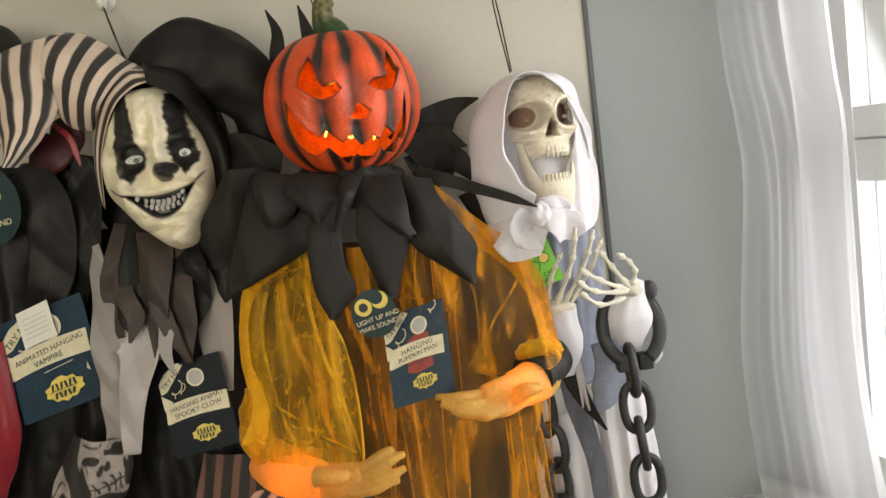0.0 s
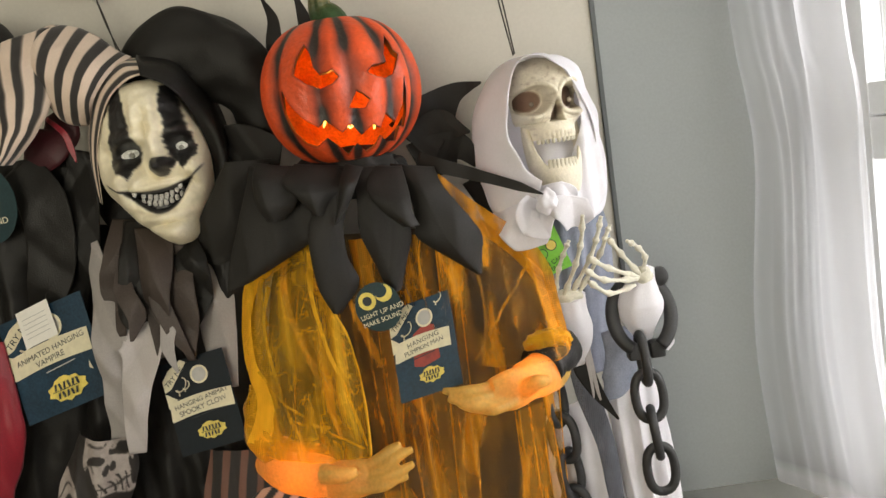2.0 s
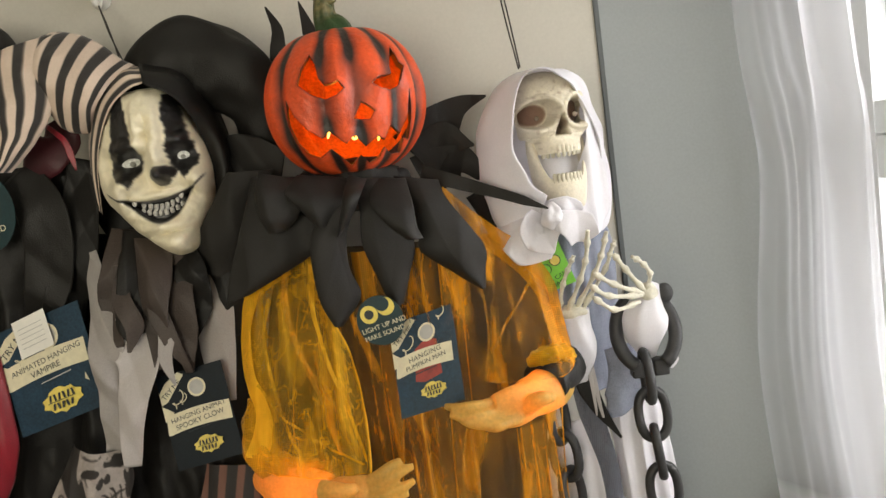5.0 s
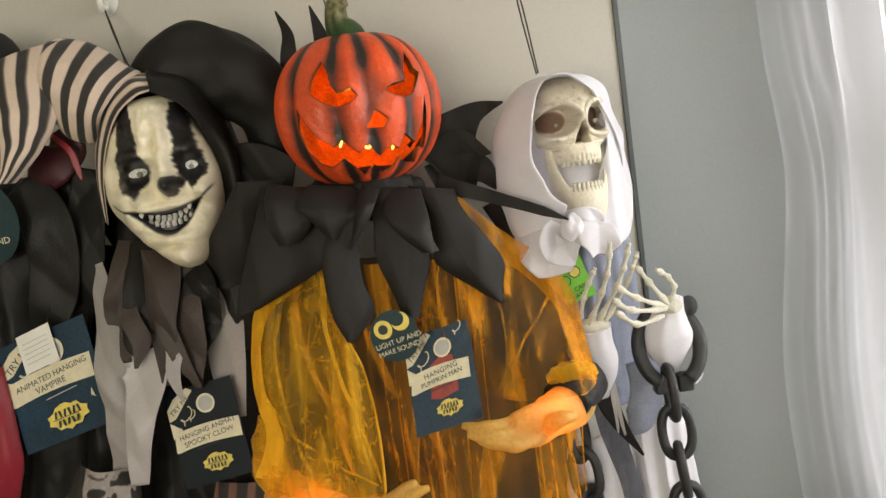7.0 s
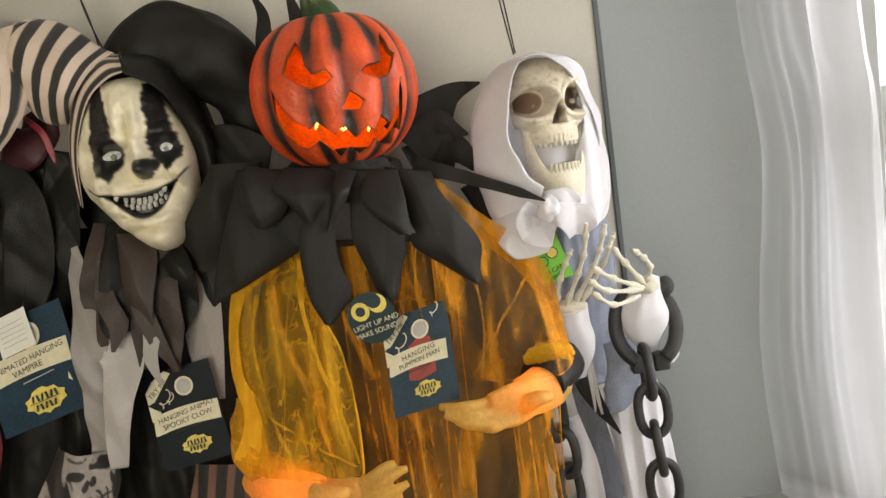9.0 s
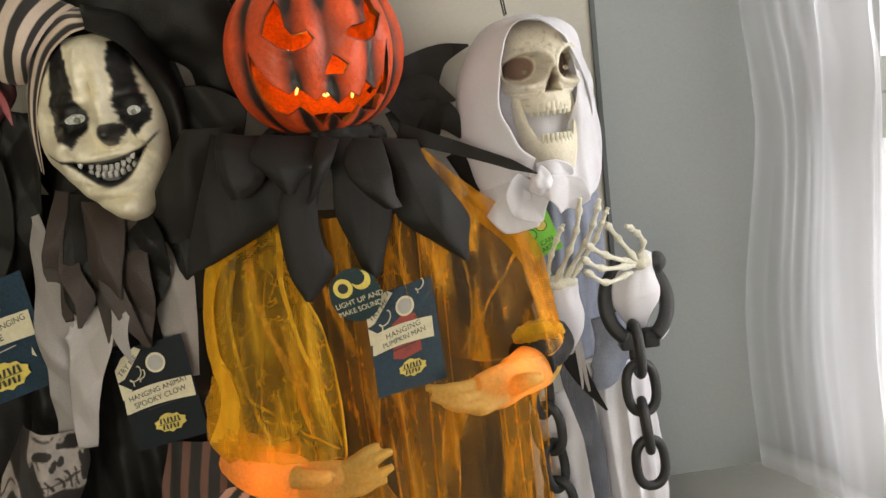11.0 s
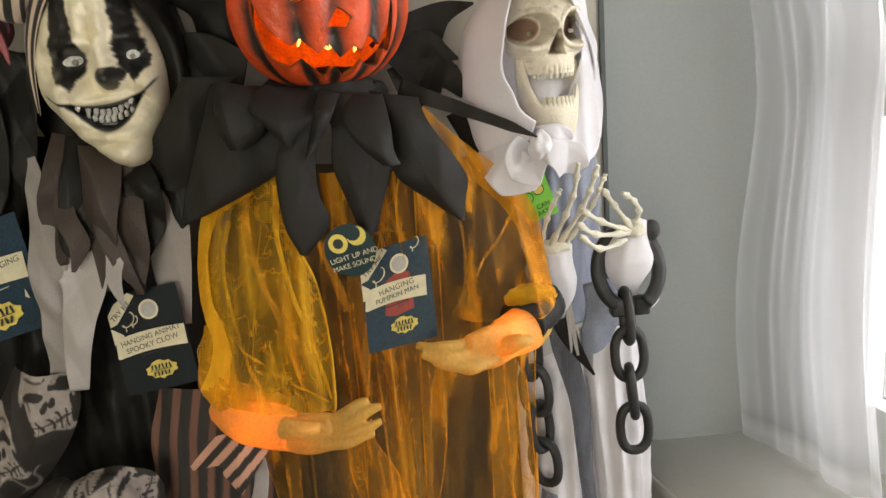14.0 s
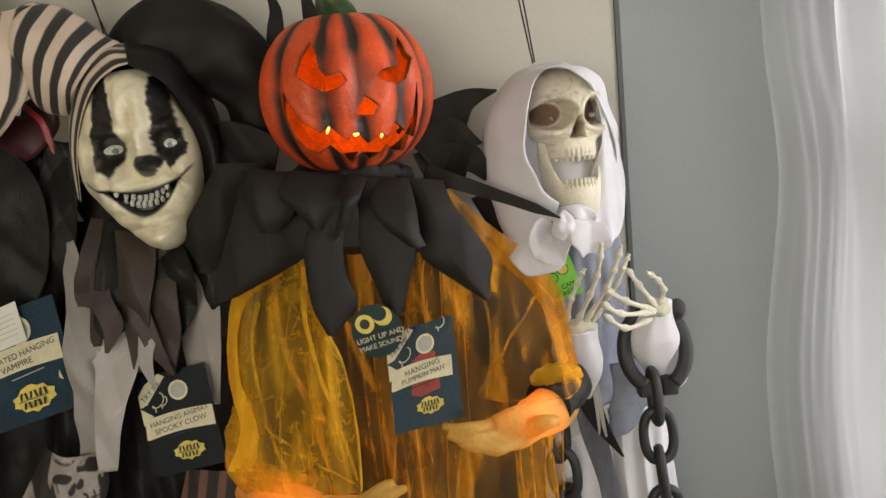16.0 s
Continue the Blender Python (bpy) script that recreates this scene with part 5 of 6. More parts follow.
bm = loft([[(-0.576, 1.080, 0.980), (-0.513, 1.060, 1.084), (-0.438, 1.050, 1.112), (-0.369, 1.060, 1.102), (-0.346, 1.080, 1.053)], [(-0.570, 1.050, 0.983), (-0.487, 1.010, 1.080), (-0.422, 1.000, 1.103), (-0.376, 1.020, 1.085), (-0.351, 1.060, 1.040)], [(-0.577, 1.060, 0.940), (-0.504, 1.030, 1.008), (-0.438, 1.020, 1.025), (-0.386, 1.030, 1.011), (-0.370, 1.070, 0.990)]], 90, 80, 0.016, 5, 26)
paint(bm, lambda p: skull_print(p, [((-0.386, 1.020, 1.087), 0.032, 1.3), ((-0.518, 1.030, 1.010), 0.035, 0.8), ((-0.431, 1.030, 1.110), 0.02, -0.8)], 6))
part("printed_sash", bm, PRINT, clown, "bunched end of the skull printed sash")
bm = drape([((-0.349, 1.130, 1.191), (-0.204, 1.130, 1.184)), ((-0.369, 1.120, 1.111), (-0.208, 1.120, 1.094)), ((-0.380, 1.120, 0.966), (-0.212, 1.120, 0.946)), ((-0.418, 1.130, 0.771), (-0.240, 1.130, 0.748))], 0.02, 0.012, 12, 6.0, 60, 120, crease=0.014)
# orange lamplight on the pale stripes is mixed into their colour
LAMPLIT_STRIPE = Vector((0.17, 0.08, 0.055))
paint(bm, lambda p: DK.lerp(LAMPLIT_STRIPE, smoothstep(0.15, 0.4, math.sin((p.x - 0.22 * (p.z - 1.1)) * 235 + 5.5 * noise.noise(Vector((p.x * 11, p.z * 7, 3)))))))
part("striped_skirt", bm, STRIPE, clown, "black and pale vertically striped cloth, its pale stripes tinted orange for lamplight")
bm = ribbon([(-0.283, 1.000, 1.132), (-0.241, 0.990, 1.151), (-0.203, 0.990, 1.125)], [0.006, 0.050, 0.082], 3, 0.005, 70, 60)
bow_mid = Vector((-0.241, 1.030, 1.130))
# salmon tint of the stripes stands in for the nearby lamp's orange light
paint(bm, lambda p: DK.lerp(Vector((0.60, 0.33, 0.23)), smoothstep(-0.1, 0.1, math.sin(((p.x - bow_mid.x) * 0.75 - (p.z - bow_mid.z) * 0.75) * 330))))
part("striped_bow", bm, STRIPE, clown, "striped bow loop hanging at the hip, pale stripes tinted salmon for lamplight", solid=0.0012)
bm = ribbon([(-0.221, 1.050, 1.142), (-0.211, 1.040, 1.088), (-0.229, 1.040, 1.030), (-0.258, 1.040, 1.005)], [0.02, 0.018, 0.022, 0.008], 5, 0.004)
part("ribbon_strip", bm, GREY_CLOTH, clown, solid=0.001)

# ---- caped figure at the edge ----
cape = thing("hanging_caped_decoration", (-0.553, 1.150, 1.540), "black caped hanging halloween figure with a red lined collar", "decoration", "hanging decorations")
bm = drape([((-0.638, 1.170, 1.646), (-0.450, 1.170, 1.644)), ((-0.696, 1.160, 1.535), (-0.460, 1.160, 1.526)), ((-0.759, 1.150, 1.365), (-0.510, 1.160, 1.327)), ((-0.821, 1.150, 1.118), (-0.566, 1.160, 1.077))], 0.04, 0.010, 9, 11.0, 90, 60, crinkle=0.003, crease=0.014)
part("cape", bm, BLACK_CLOTH, cape, "creased black cape", solid=0.002)
bm = ribbon([(-0.522, 1.120, 1.621), (-0.492, 1.110, 1.651), (-0.472, 1.120, 1.677), (-0.480, 1.130, 1.702)], [0.02, 0.06, 0.065, 0.02], 4, 0.003)
part("collar_lining", bm, MAROON, cape, "dark red collar lining", solid=0.001)
bm = ribbon([(-0.479, 1.110, 1.694), (-0.455, 1.100, 1.672), (-0.449, 1.100, 1.649), (-0.446, 1.100, 1.630)], [0.006, 0.008, 0.009, 0.002], 4, 0.001)
part("collar_edge", bm, RED_SATIN, cape, "bright red collar edge", solid=0.001)
bm = ribbon([(-0.437, 1.120, 1.643), (-0.458, 1.110, 1.570), (-0.480, 1.110, 1.497), (-0.514, 1.120, 1.421)], [0.05, 0.06, 0.06, 0.05], 1.8, 0.012, 50, 24, fold_size=0.04)
part("lapel", bm, BLACK_CLOTH, cape, solid=0.001)
bm = ribbon([(-0.537, 1.110, 1.635), (-0.501, 1.100, 1.577), (-0.509, 1.100, 1.502), (-0.540, 1.110, 1.427)], [0.06, 0.07, 0.07, 0.05], 2.4, 0.012, 50, 24, fold_size=0.04)
part("lapel", bm, BLACK_CLOTH, cape, solid=0.001)
bm = drape([((-0.627, 1.070, 1.418), (-0.587, 1.080, 1.402)), ((-0.647, 1.060, 1.331), (-0.578, 1.070, 1.310)), ((-0.666, 1.060, 1.240), (-0.586, 1.070, 1.248)), ((-0.693, 1.070, 1.142), (-0.646, 1.080, 1.131))], 0.02, 0.006, 18, 13.0)
part("sash", bm, RED_SATIN, cape, "red satin drape", solid=0.001)
bm = bmesh.new()
blob(bm, (-0.585, 1.180, 1.796), (0.055, 0.05, 0.06), 3, 0.15, 30, 14)
part("hat", bm, BLACK_FELT, cape, "rounded black hood top")

# ---- hooded skeleton figure ----
skel = thing("hanging_skeleton_decoration", (0.209, 1.140, 1.604), "hanging halloween skeleton in a white hood and pale robe", "decoration", "hanging decorations")
SS = 0.000362
SM = pose(*(0.200, 1.155, 1.604), 0, 0, 9)
SK_OUT = [(205, -30, 30, 60), (192, -75, 75, 120), (160, -112, 112, 190), (100, -128, 128, 225), (40, -126, 126, 225), (0, -122, 122, 215), (-30, -118, 118, 210), (-58, -96, 96, 215), (-78, -86, 86, 225), (-104, -80, 80, 230)]


def skull_depth(a, b):
    d = 18 * bell(a, b, 0, 90, 70, 25)
    for s in (-1, 1):
        q = ((a - s * 74) / 60) ** 2 + ((b - 50 + 0.08 * abs(a)) / 56) ** 2
        d -= 115 * smoothstep(1.08, 0.70, q)
        d += 14 * smoothstep(0.45, 0.0, abs(q - 1.25))
        d += 46 * bell(a, b, s * 98, -20, 30, 17) - 34 * bell(a, b, s * 98, -62, 26, 22)
        d -= 16 * bell(a, b, s * 125, 95, 30, 45)
    w = 36 - 0.34 * (b + 40)
    if -46 < b < 45:
        d -= 95 * smoothstep(1.06, 0.8, abs(a) / max(6, w * 0.85)) * smoothstep(-46, -36, b) * smoothstep(45, 30, b)
        d += 26 * bell(a, b, 0, -4, 4, 30) if b < 20 else 0
    d += 26 * bell(a, b, 0, 58, 15, 26)
    d += 6 * bell(a, b, 0, -78, 66, 14)
    d += 3 * math.sin(a * 0.42) * bell(a, b, 0, -92, 74, 16)
    d += 4 * noise.noise(Vector((a * 0.02, b * 0.02, 1))) + 1.5 * noise.noise(Vector((a * 0.08, b * 0.08, 6)))
    return d


bm = bmesh.new()
lay = bm.verts.layers.float_color.new("paint")
rows = []
for b, L, R, D in curve_through(SK_OUT, 130):
    row = []
    for j in range(141):
        s = j / 140 * 2 - 1
        a = (L + R) / 2 + (R - L) / 2 * math.sin(s * math.pi / 2)
        dep = D * (0.35 + 0.65 * math.cos(s * math.pi / 2) ** 0.8) if b < -40 else D * math.cos(s * math.pi / 2) ** 0.7
        k = 0.0
        for t in (-1, 1):
            k = max(k, smoothstep(0.95, 0.5, ((a - t * 75) / 54) ** 2 + ((b - 46) / 47) ** 2))
        k = max(k, 0.8 * smoothstep(1.0, 0.5, (a / 26) ** 2 + ((b + 8) / 40) ** 2))
        dep += skull_depth(a, b) * smoothstep(0, 0.2, 1 - abs(s))
        v = bm.verts.new(SM @ Vector((a * SS, -dep * SS * 0.88, b * SS)))
        stain = 0.55 * smoothstep(0.035, 0.0, abs(noise.noise(Vector((a * 0.018, b * 0.018, 5))))) * smoothstep(0.05, 0.35, noise.noise(Vector((a * 0.013, b * 0.013, 9)))) + 0.35 * smoothstep(0.25, 0.6, noise.noise(Vector((a * 0.06, b * 0.06, 2))))
        v[lay] = (*Vector((0.71, 0.645, 0.51)).lerp(Vector((0.30, 0.21, 0.13)), min(0.6, stain)).lerp(Vector((0.17, 0.085, 0.05)), k * 0.95), 1)
        row.append(v)
    rows.append(row)
for p, q in zip(rows, rows[1:]):
    for i in range(140):
        bm.faces.new((p[i], p[i + 1], q[i + 1], q[i]))
skull = part("skull", bm, BONE, skel, "ivory plastic skull with deep sockets, jaw hanging open", solid=0.003)
for a, b in ((-74, 44), (76, 44)):
    bm = bmesh.new()
    blob(bm, SM @ Vector((a * SS, -0.043, (b - 12) * SS)), (0.0035, 0.003, 0.0035), 0, 0, 16)
    part("eye_bead", bm, BEAD, skull, "small clear bead in the socket")


def jaw_point(t, low, z):
    """Point on the jaw's arch: t from -1 (hinge) over 0 (chin) to 1."""
    ang = t * math.pi / 2
    return SM @ Vector((98 * SS * math.sin(ang) * (1 - 0.10 * math.cos(ang)), -SS * (70 + 150 * math.cos(ang) ** 0.8) * 0.9, z * SS))


for k in range(10):
    t = (k - 4.5) / 9.0
    p = SM @ Vector((78 * SS * math.sin(t * 2.4) * 0.95, -SS * (95 + 136 * math.cos(t * 2.3)) * 0.88, -104 * SS))
    bm = bmesh.new()
    w = 0.0030 if abs(t) < 0.3 else 0.0034
    tube(bm, [p + Vector((0, 0, 0.007)), p, p + Vector((0, 0.0008, -0.0045)), p + Vector((0, 0.001, -0.006))], [0.0016, w * 0.85, w * 0.8, 0.001], 8, 8, 0.7)
    part("tooth", bm, TOOTH, skull)
bm = bmesh.new()
rows = []
for i in range(61):
    t = i / 60 * 2 - 1
    f = abs(t)
    top = -200 + 70 * smoothstep(0.42, 0.8, f) + 110 * smoothstep(0.7, 1.0, f)
    low = -322 + 78 * smoothstep(0.30, 0.9, f) + 20 * smoothstep(0.8, 1.0, f)
    chin = 16 * math.exp(-(t / 0.16) ** 2)
    ring = []
    for kk in range(14):
        a = 2 * math.pi * kk / 14
        c = jaw_point(t, 0, (top + low) / 2 + (top - low) / 2 * math.cos(a))
        out = (c - SM @ Vector((0, -0.03, 0))).normalized()
        out.z = 0
        ring.append(c + out * (0.0055 + 0.003 * f) * math.sin(a) + out * (chin * SS * 0.8 if math.cos(a) < -0.2 else 0))
    rows.append(ring)
vs = grid(bm, rows, True)
bm.faces.new(vs[0][::-1]), bm.faces.new(vs[-1])
paint(bm, lambda p: Vector((0.71, 0.645, 0.51)))
jaw = part("jaw", bm, BONE, skel, "open ivory lower jaw")
for k in range(8):
    t = (k - 3.5) / 9.5
    p = jaw_point(t, 0, -198)
    bm = bmesh.new()
    tube(bm, [p + Vector((0, 0, -0.009)), p, p + Vector((0, 0.0005, 0.005)), p + Vector((0, 0.001, 0.0065))], [0.0022, 0.0029, 0.0027, 0.001], 8, 8, 0.7)
    part("tooth", bm, TOOTH, jaw)

# white hood round the skull, knotted under the jaw
OPEN = [(0.172, 1.050, 1.510), (0.149, 1.050, 1.531), (0.135, 1.055, 1.579), (0.139, 1.065, 1.624), (0.156, 1.075, 1.662), (0.173, 1.062, 1.677), (0.203, 1.065, 1.674), (0.231, 1.085, 1.656), (0.255, 1.120, 1.613), (0.265, 1.130, 1.557), (0.266, 1.125, 1.507), (0.255, 1.110, 1.475), (0.232, 1.080, 1.455)]
FULL = [(0.147, 1.090, 1.453), (0.109, 1.090, 1.492), (0.099, 1.100, 1.554), (0.104, 1.110, 1.607), (0.122, 1.120, 1.646), (0.155, 1.125, 1.676), (0.209, 1.120, 1.680), (0.246, 1.140, 1.659), (0.270, 1.155, 1.612), (0.278, 1.160, 1.554), (0.280, 1.155, 1.496), (0.265, 1.130, 1.460), (0.239, 1.090, 1.452)]
REAR = [(0.149, 1.170, 1.440), (0.108, 1.190, 1.486), (0.097, 1.200, 1.547), (0.103, 1.210, 1.606), (0.125, 1.220, 1.652), (0.159, 1.220, 1.682), (0.224, 1.220, 1.685), (0.263, 1.220, 1.661), (0.283, 1.210, 1.611), (0.287, 1.200, 1.551), (0.284, 1.180, 1.493), (0.269, 1.150, 1.457), (0.241, 1.100, 1.451)]
INNER = [(p[0] * 0.975 + 0.0055, p[1] + 0.007, p[2]) for p in OPEN]
part("hood", loft([INNER, OPEN, FULL, REAR], 120, 40, 0.006, 2, 22), WHITE_CLOTH, skel, "white cloth hood", solid=0.0015)
part("hood_lining", loft([[(0.159, 1.180, 1.644), (0.149, 1.170, 1.573), (0.157, 1.120, 1.490)], [(0.220, 1.180, 1.674), (0.206, 1.125, 1.570), (0.199, 1.100, 1.474)], [(0.271, 1.180, 1.616), (0.271, 1.160, 1.544), (0.252, 1.140, 1.457)]], 20, 20), WHITE_CLOTH, skel)
part("hood_tail", ribbon([(0.168, 1.050, 1.492), (0.159, 1.040, 1.474), (0.162, 1.035, 1.458), (0.171, 1.030, 1.440)], [0.035, 0.055, 0.05, 0.004], 3, 0.010, 44, 20, curl=-0.15, fold_size=0.02), WHITE_CLOTH, skel, solid=0.001)
part("hood_tail", ribbon([(0.116, 1.090, 1.486), (0.128, 1.060, 1.471), (0.146, 1.050, 1.451), (0.172, 1.045, 1.436)], [0.03, 0.055, 0.06, 0.01], 6, 0.008, 44, 20, curl=-0.1, fold_size=0.02), WHITE_CLOTH, skel, solid=0.001)
part("hood_tail", ribbon([(0.176, 1.040, 1.484), (0.194, 1.035, 1.477), (0.211, 1.040, 1.466), (0.226, 1.050, 1.452)], [0.022, 0.034, 0.05, 0.02], 8, 0.009, 44, 20, curl=-0.15, fold_size=0.02), WHITE_CLOTH, skel, solid=0.001)
part("hood_tail", ribbon([(0.177, 1.060, 1.497), (0.194, 1.045, 1.494), (0.208, 1.050, 1.488), (0.211, 1.060, 1.477)], [0.02, 0.035, 0.03, 0.01], 10, 0.009, 40, 18, curl=-0.15, fold_size=0.02), WHITE_CLOTH, skel, solid=0.001)
part("hood_panel", drape([((0.227, 1.120, 1.667), (0.245, 1.140, 1.660)), ((0.245, 1.130, 1.624), (0.260, 1.140, 1.613)), ((0.245, 1.120, 1.581), (0.268, 1.140, 1.566)), ((0.224, 1.110, 1.532), (0.270, 1.130, 1.517)), ((0.211, 1.090, 1.492), (0.268, 1.120, 1.482)), ((0.220, 1.080, 1.466), (0.250, 1.100, 1.458)), ((0.234, 1.080, 1.454), (0.240, 1.080, 1.453))], 0.006, 0.005, 18, 4.0, 60, 30, crinkle=0.002, crease=0.006), WHITE_CLOTH, skel, "white hood cloth hanging beside the jaw", solid=0.001)
bm = bmesh.new()
blob(bm, (0.175, 1.035, 1.487), (0.013, 0.011, 0.016), 4, 0.5, 32, 110)
part("hood_knot", bm, WHITE_CLOTH, skel, "tight knot in the white cloth")

# robe: pale panels, grey scarf, blue-grey tunic
part("tunic", drape([((0.114, 1.180, 1.542), (0.270, 1.180, 1.463)), ((0.144, 1.170, 1.400), (0.278, 1.170, 1.406)), ((0.150, 1.170, 1.283), (0.272, 1.170, 1.283)), ((0.154, 1.170, 1.215), (0.269, 1.170, 1.216))], 0.03, 0.006, 22, 3.0, crinkle=0.003), BLUE_GREY, skel, "blue-grey creased cloth tunic", solid=0.001)
part("robe_panel", drape([((0.135, 1.160, 1.163), (0.232, 1.150, 1.192)), ((0.141, 1.150, 1.058), (0.244, 1.140, 1.071)), ((0.141, 1.150, 0.863), (0.258, 1.140, 0.857)), ((0.132, 1.150, 0.648), (0.264, 1.140, 0.640))], 0.02, 0.008, 18, 5.0, 70, 80, crinkle=0.003, crease=0.010), WHITE_CLOTH, skel, "white robe panel", solid=0.001)
part("robe_panel", drape([((0.236, 1.150, 1.209), (0.313, 1.150, 1.210)), ((0.244, 1.140, 1.089), (0.327, 1.140, 1.080)), ((0.251, 1.140, 0.977), (0.332, 1.140, 0.967)), ((0.257, 1.140, 0.836), (0.334, 1.140, 0.827)), ((0.255, 1.140, 0.641), (0.338, 1.140, 0.630))], 0.015, 0.008, 20, 8.0, 70, 80, crinkle=0.003, crease=0.010), WHITE_CLOTH, skel, "white robe panel", solid=0.001)
part("scarf", ribbon([(0.198, 1.110, 1.252), (0.206, 1.100, 1.198), (0.223, 1.100, 1.111), (0.231, 1.110, 0.997), (0.237, 1.110, 0.861), (0.242, 1.120, 0.695)], [0.030, 0.034, 0.026, 0.020, 0.020, 0.02], 4, 0.009, 60, 14, 0.6, curl=-0.6), GREY_GAUZE, skel, "twisted dark grey gauze scarf", solid=0.001)
part("scarf", ribbon([(0.258, 1.120, 1.283), (0.262, 1.105, 1.248), (0.248, 1.100, 1.210), (0.229, 1.100, 1.191)], [0.04, 0.05, 0.045, 0.01], 9, 0.009, 40, 14, curl=-0.5), BLUE_GREY, skel, "loose blue-grey cloth end", solid=0.001)
part("scarf", ribbon([(0.198, 1.090, 1.267), (0.204, 1.085, 1.237), (0.218, 1.085, 1.203), (0.243, 1.090, 1.160)], [0.03, 0.028, 0.018, 0.003], 2, 0.004), BLACK_CLOTH, skel, "black pointed ribbon", solid=0.001)
part("ribbon_strip", ribbon([(0.210, 1.075, 1.275), (0.212, 1.070, 1.249), (0.215, 1.070, 1.217), (0.218, 1.070, 1.199)], [0.006, 0.006, 0.005, 0.003], 2, 0.002), GREY_CLOTH, skel, solid=0.001)
part("ribbon_strip", ribbon([(0.205, 1.075, 1.276), (0.207, 1.070, 1.250), (0.209, 1.070, 1.218), (0.209, 1.070, 1.203)], [0.005, 0.005, 0.004, 0.002], 2, 0.002), GREY_CLOTH, skel, solid=0.001)
part("robe_panel", drape([((0.167, 1.120, 0.979), (0.191, 1.120, 0.967)), ((0.162, 1.115, 0.935), (0.200, 1.115, 0.921)), ((0.162, 1.115, 0.866), (0.187, 1.115, 0.863))], 0.01, 0.005, 30, 9.0, 20, 20), GREY_GAUZE, skel)
part("shoulder", ribbon([(0.095, 1.150, 1.530), (0.114, 1.120, 1.490), (0.133, 1.110, 1.466), (0.158, 1.120, 1.438)], [0.05, 0.045, 0.035, 0.02], 12, 0.008), BLACK_CLOTH, skel, "shiny black shoulder cloth", solid=0.001)


def bone_digit(pts, r, parent):
    bm = bmesh.new()
    k = len(pts) - 1
    tube(bm, pts, [r * 0.84] * (k + 1), 14 * k, 10, bump=lambda f, a: 0.7 * math.exp(-(((f * k * 1.34 + 0.1) % 1 - 0.5) / 0.16) ** 2) - 0.12 + 0.18 * noise.noise(Vector((f * 30, math.cos(a), math.sin(a)))))
    return part("finger_bone", bm, BONE_PLAIN, parent)


def bone_hand(digits, wrist, size, label):
    bm = bmesh.new()
    blob(bm, wrist, size, 3, 0.25, 20, 90)
    base = part("skeleton_hand", bm, BONE_PLAIN, skel, label)
    for pts, r in digits:
        bone_digit(pts, r, base)


# the skeleton's two plastic hands
bone_hand([([(0.171, 1.040, 1.363), (0.178, 1.030, 1.397), (0.188, 1.025, 1.421), (0.196, 1.025, 1.435)], 0.0033), ([(0.182, 1.040, 1.360), (0.199, 1.020, 1.402), (0.209, 1.010, 1.434), (0.213, 1.000, 1.468)], 0.0036),
      ([(0.192, 1.045, 1.358), (0.219, 1.025, 1.406), (0.231, 1.015, 1.437), (0.238, 1.010, 1.462)], 0.0036), ([(0.202, 1.050, 1.356), (0.235, 1.035, 1.409), (0.245, 1.030, 1.433), (0.252, 1.030, 1.447)], 0.0034)],
     (0.187, 1.045, 1.357), (0.02, 0.010, 0.010), "ivory plastic finger bones, spread upwards")
bone_hand([([(0.288, 1.050, 1.371), (0.262, 1.030, 1.406), (0.246, 1.020, 1.430)], 0.0038), ([(0.284, 1.045, 1.369), (0.241, 1.010, 1.393), (0.214, 0.995, 1.413)], 0.0038), ([(0.281, 1.040, 1.368), (0.232, 1.000, 1.381), (0.206, 0.985, 1.400)], 0.0038),
      ([(0.277, 1.040, 1.360), (0.236, 1.000, 1.363), (0.208, 0.985, 1.385)], 0.0036), ([(0.290, 1.050, 1.372), (0.296, 1.045, 1.394), (0.283, 1.030, 1.413), (0.269, 1.020, 1.424)], 0.0036)],
     (0.293, 1.055, 1.369), (0.013, 0.010, 0.012), "ivory plastic finger bones, bent inwards")
for pts, rad, nm in (([(0.190, 1.050, 1.356), (0.191, 1.060, 1.329), (0.192, 1.070, 1.293), (0.188, 1.085, 1.257)], [0.021, 0.023, 0.024, 0.019], "cuff"), ([(0.307, 1.070, 1.377), (0.295, 1.070, 1.354), (0.288, 1.075, 1.318), (0.292, 1.090, 1.272)], [0.006, 0.020, 0.029, 0.012], "cuff")):
    bm = bmesh.new()
    tube(bm, pts, rad, 60, 48, 0.8, bump=lambda f, a: 0.34 * (crumple(f * 0.09, a * 0.022, 1.3, 0.03) - 0.5) + 0.05 * math.sin(a * 6 + 4 * f) + 0.12 * noise.noise(Vector((f * 3, math.cos(a) * 1.5, math.sin(a) * 1.5))))
    part(nm, bm, WHITE_CLOTH, skel, "gathered white cloth cuff")
bm = ribbon([(0.322, 1.090, 1.274), (0.326, 1.090, 1.263), (0.321, 1.090, 1.251)], [0.012, 0.016, 0.006], 2, 0.003)
part("cuff_tail", bm, WHITE_CLOTH, skel, solid=0.001)


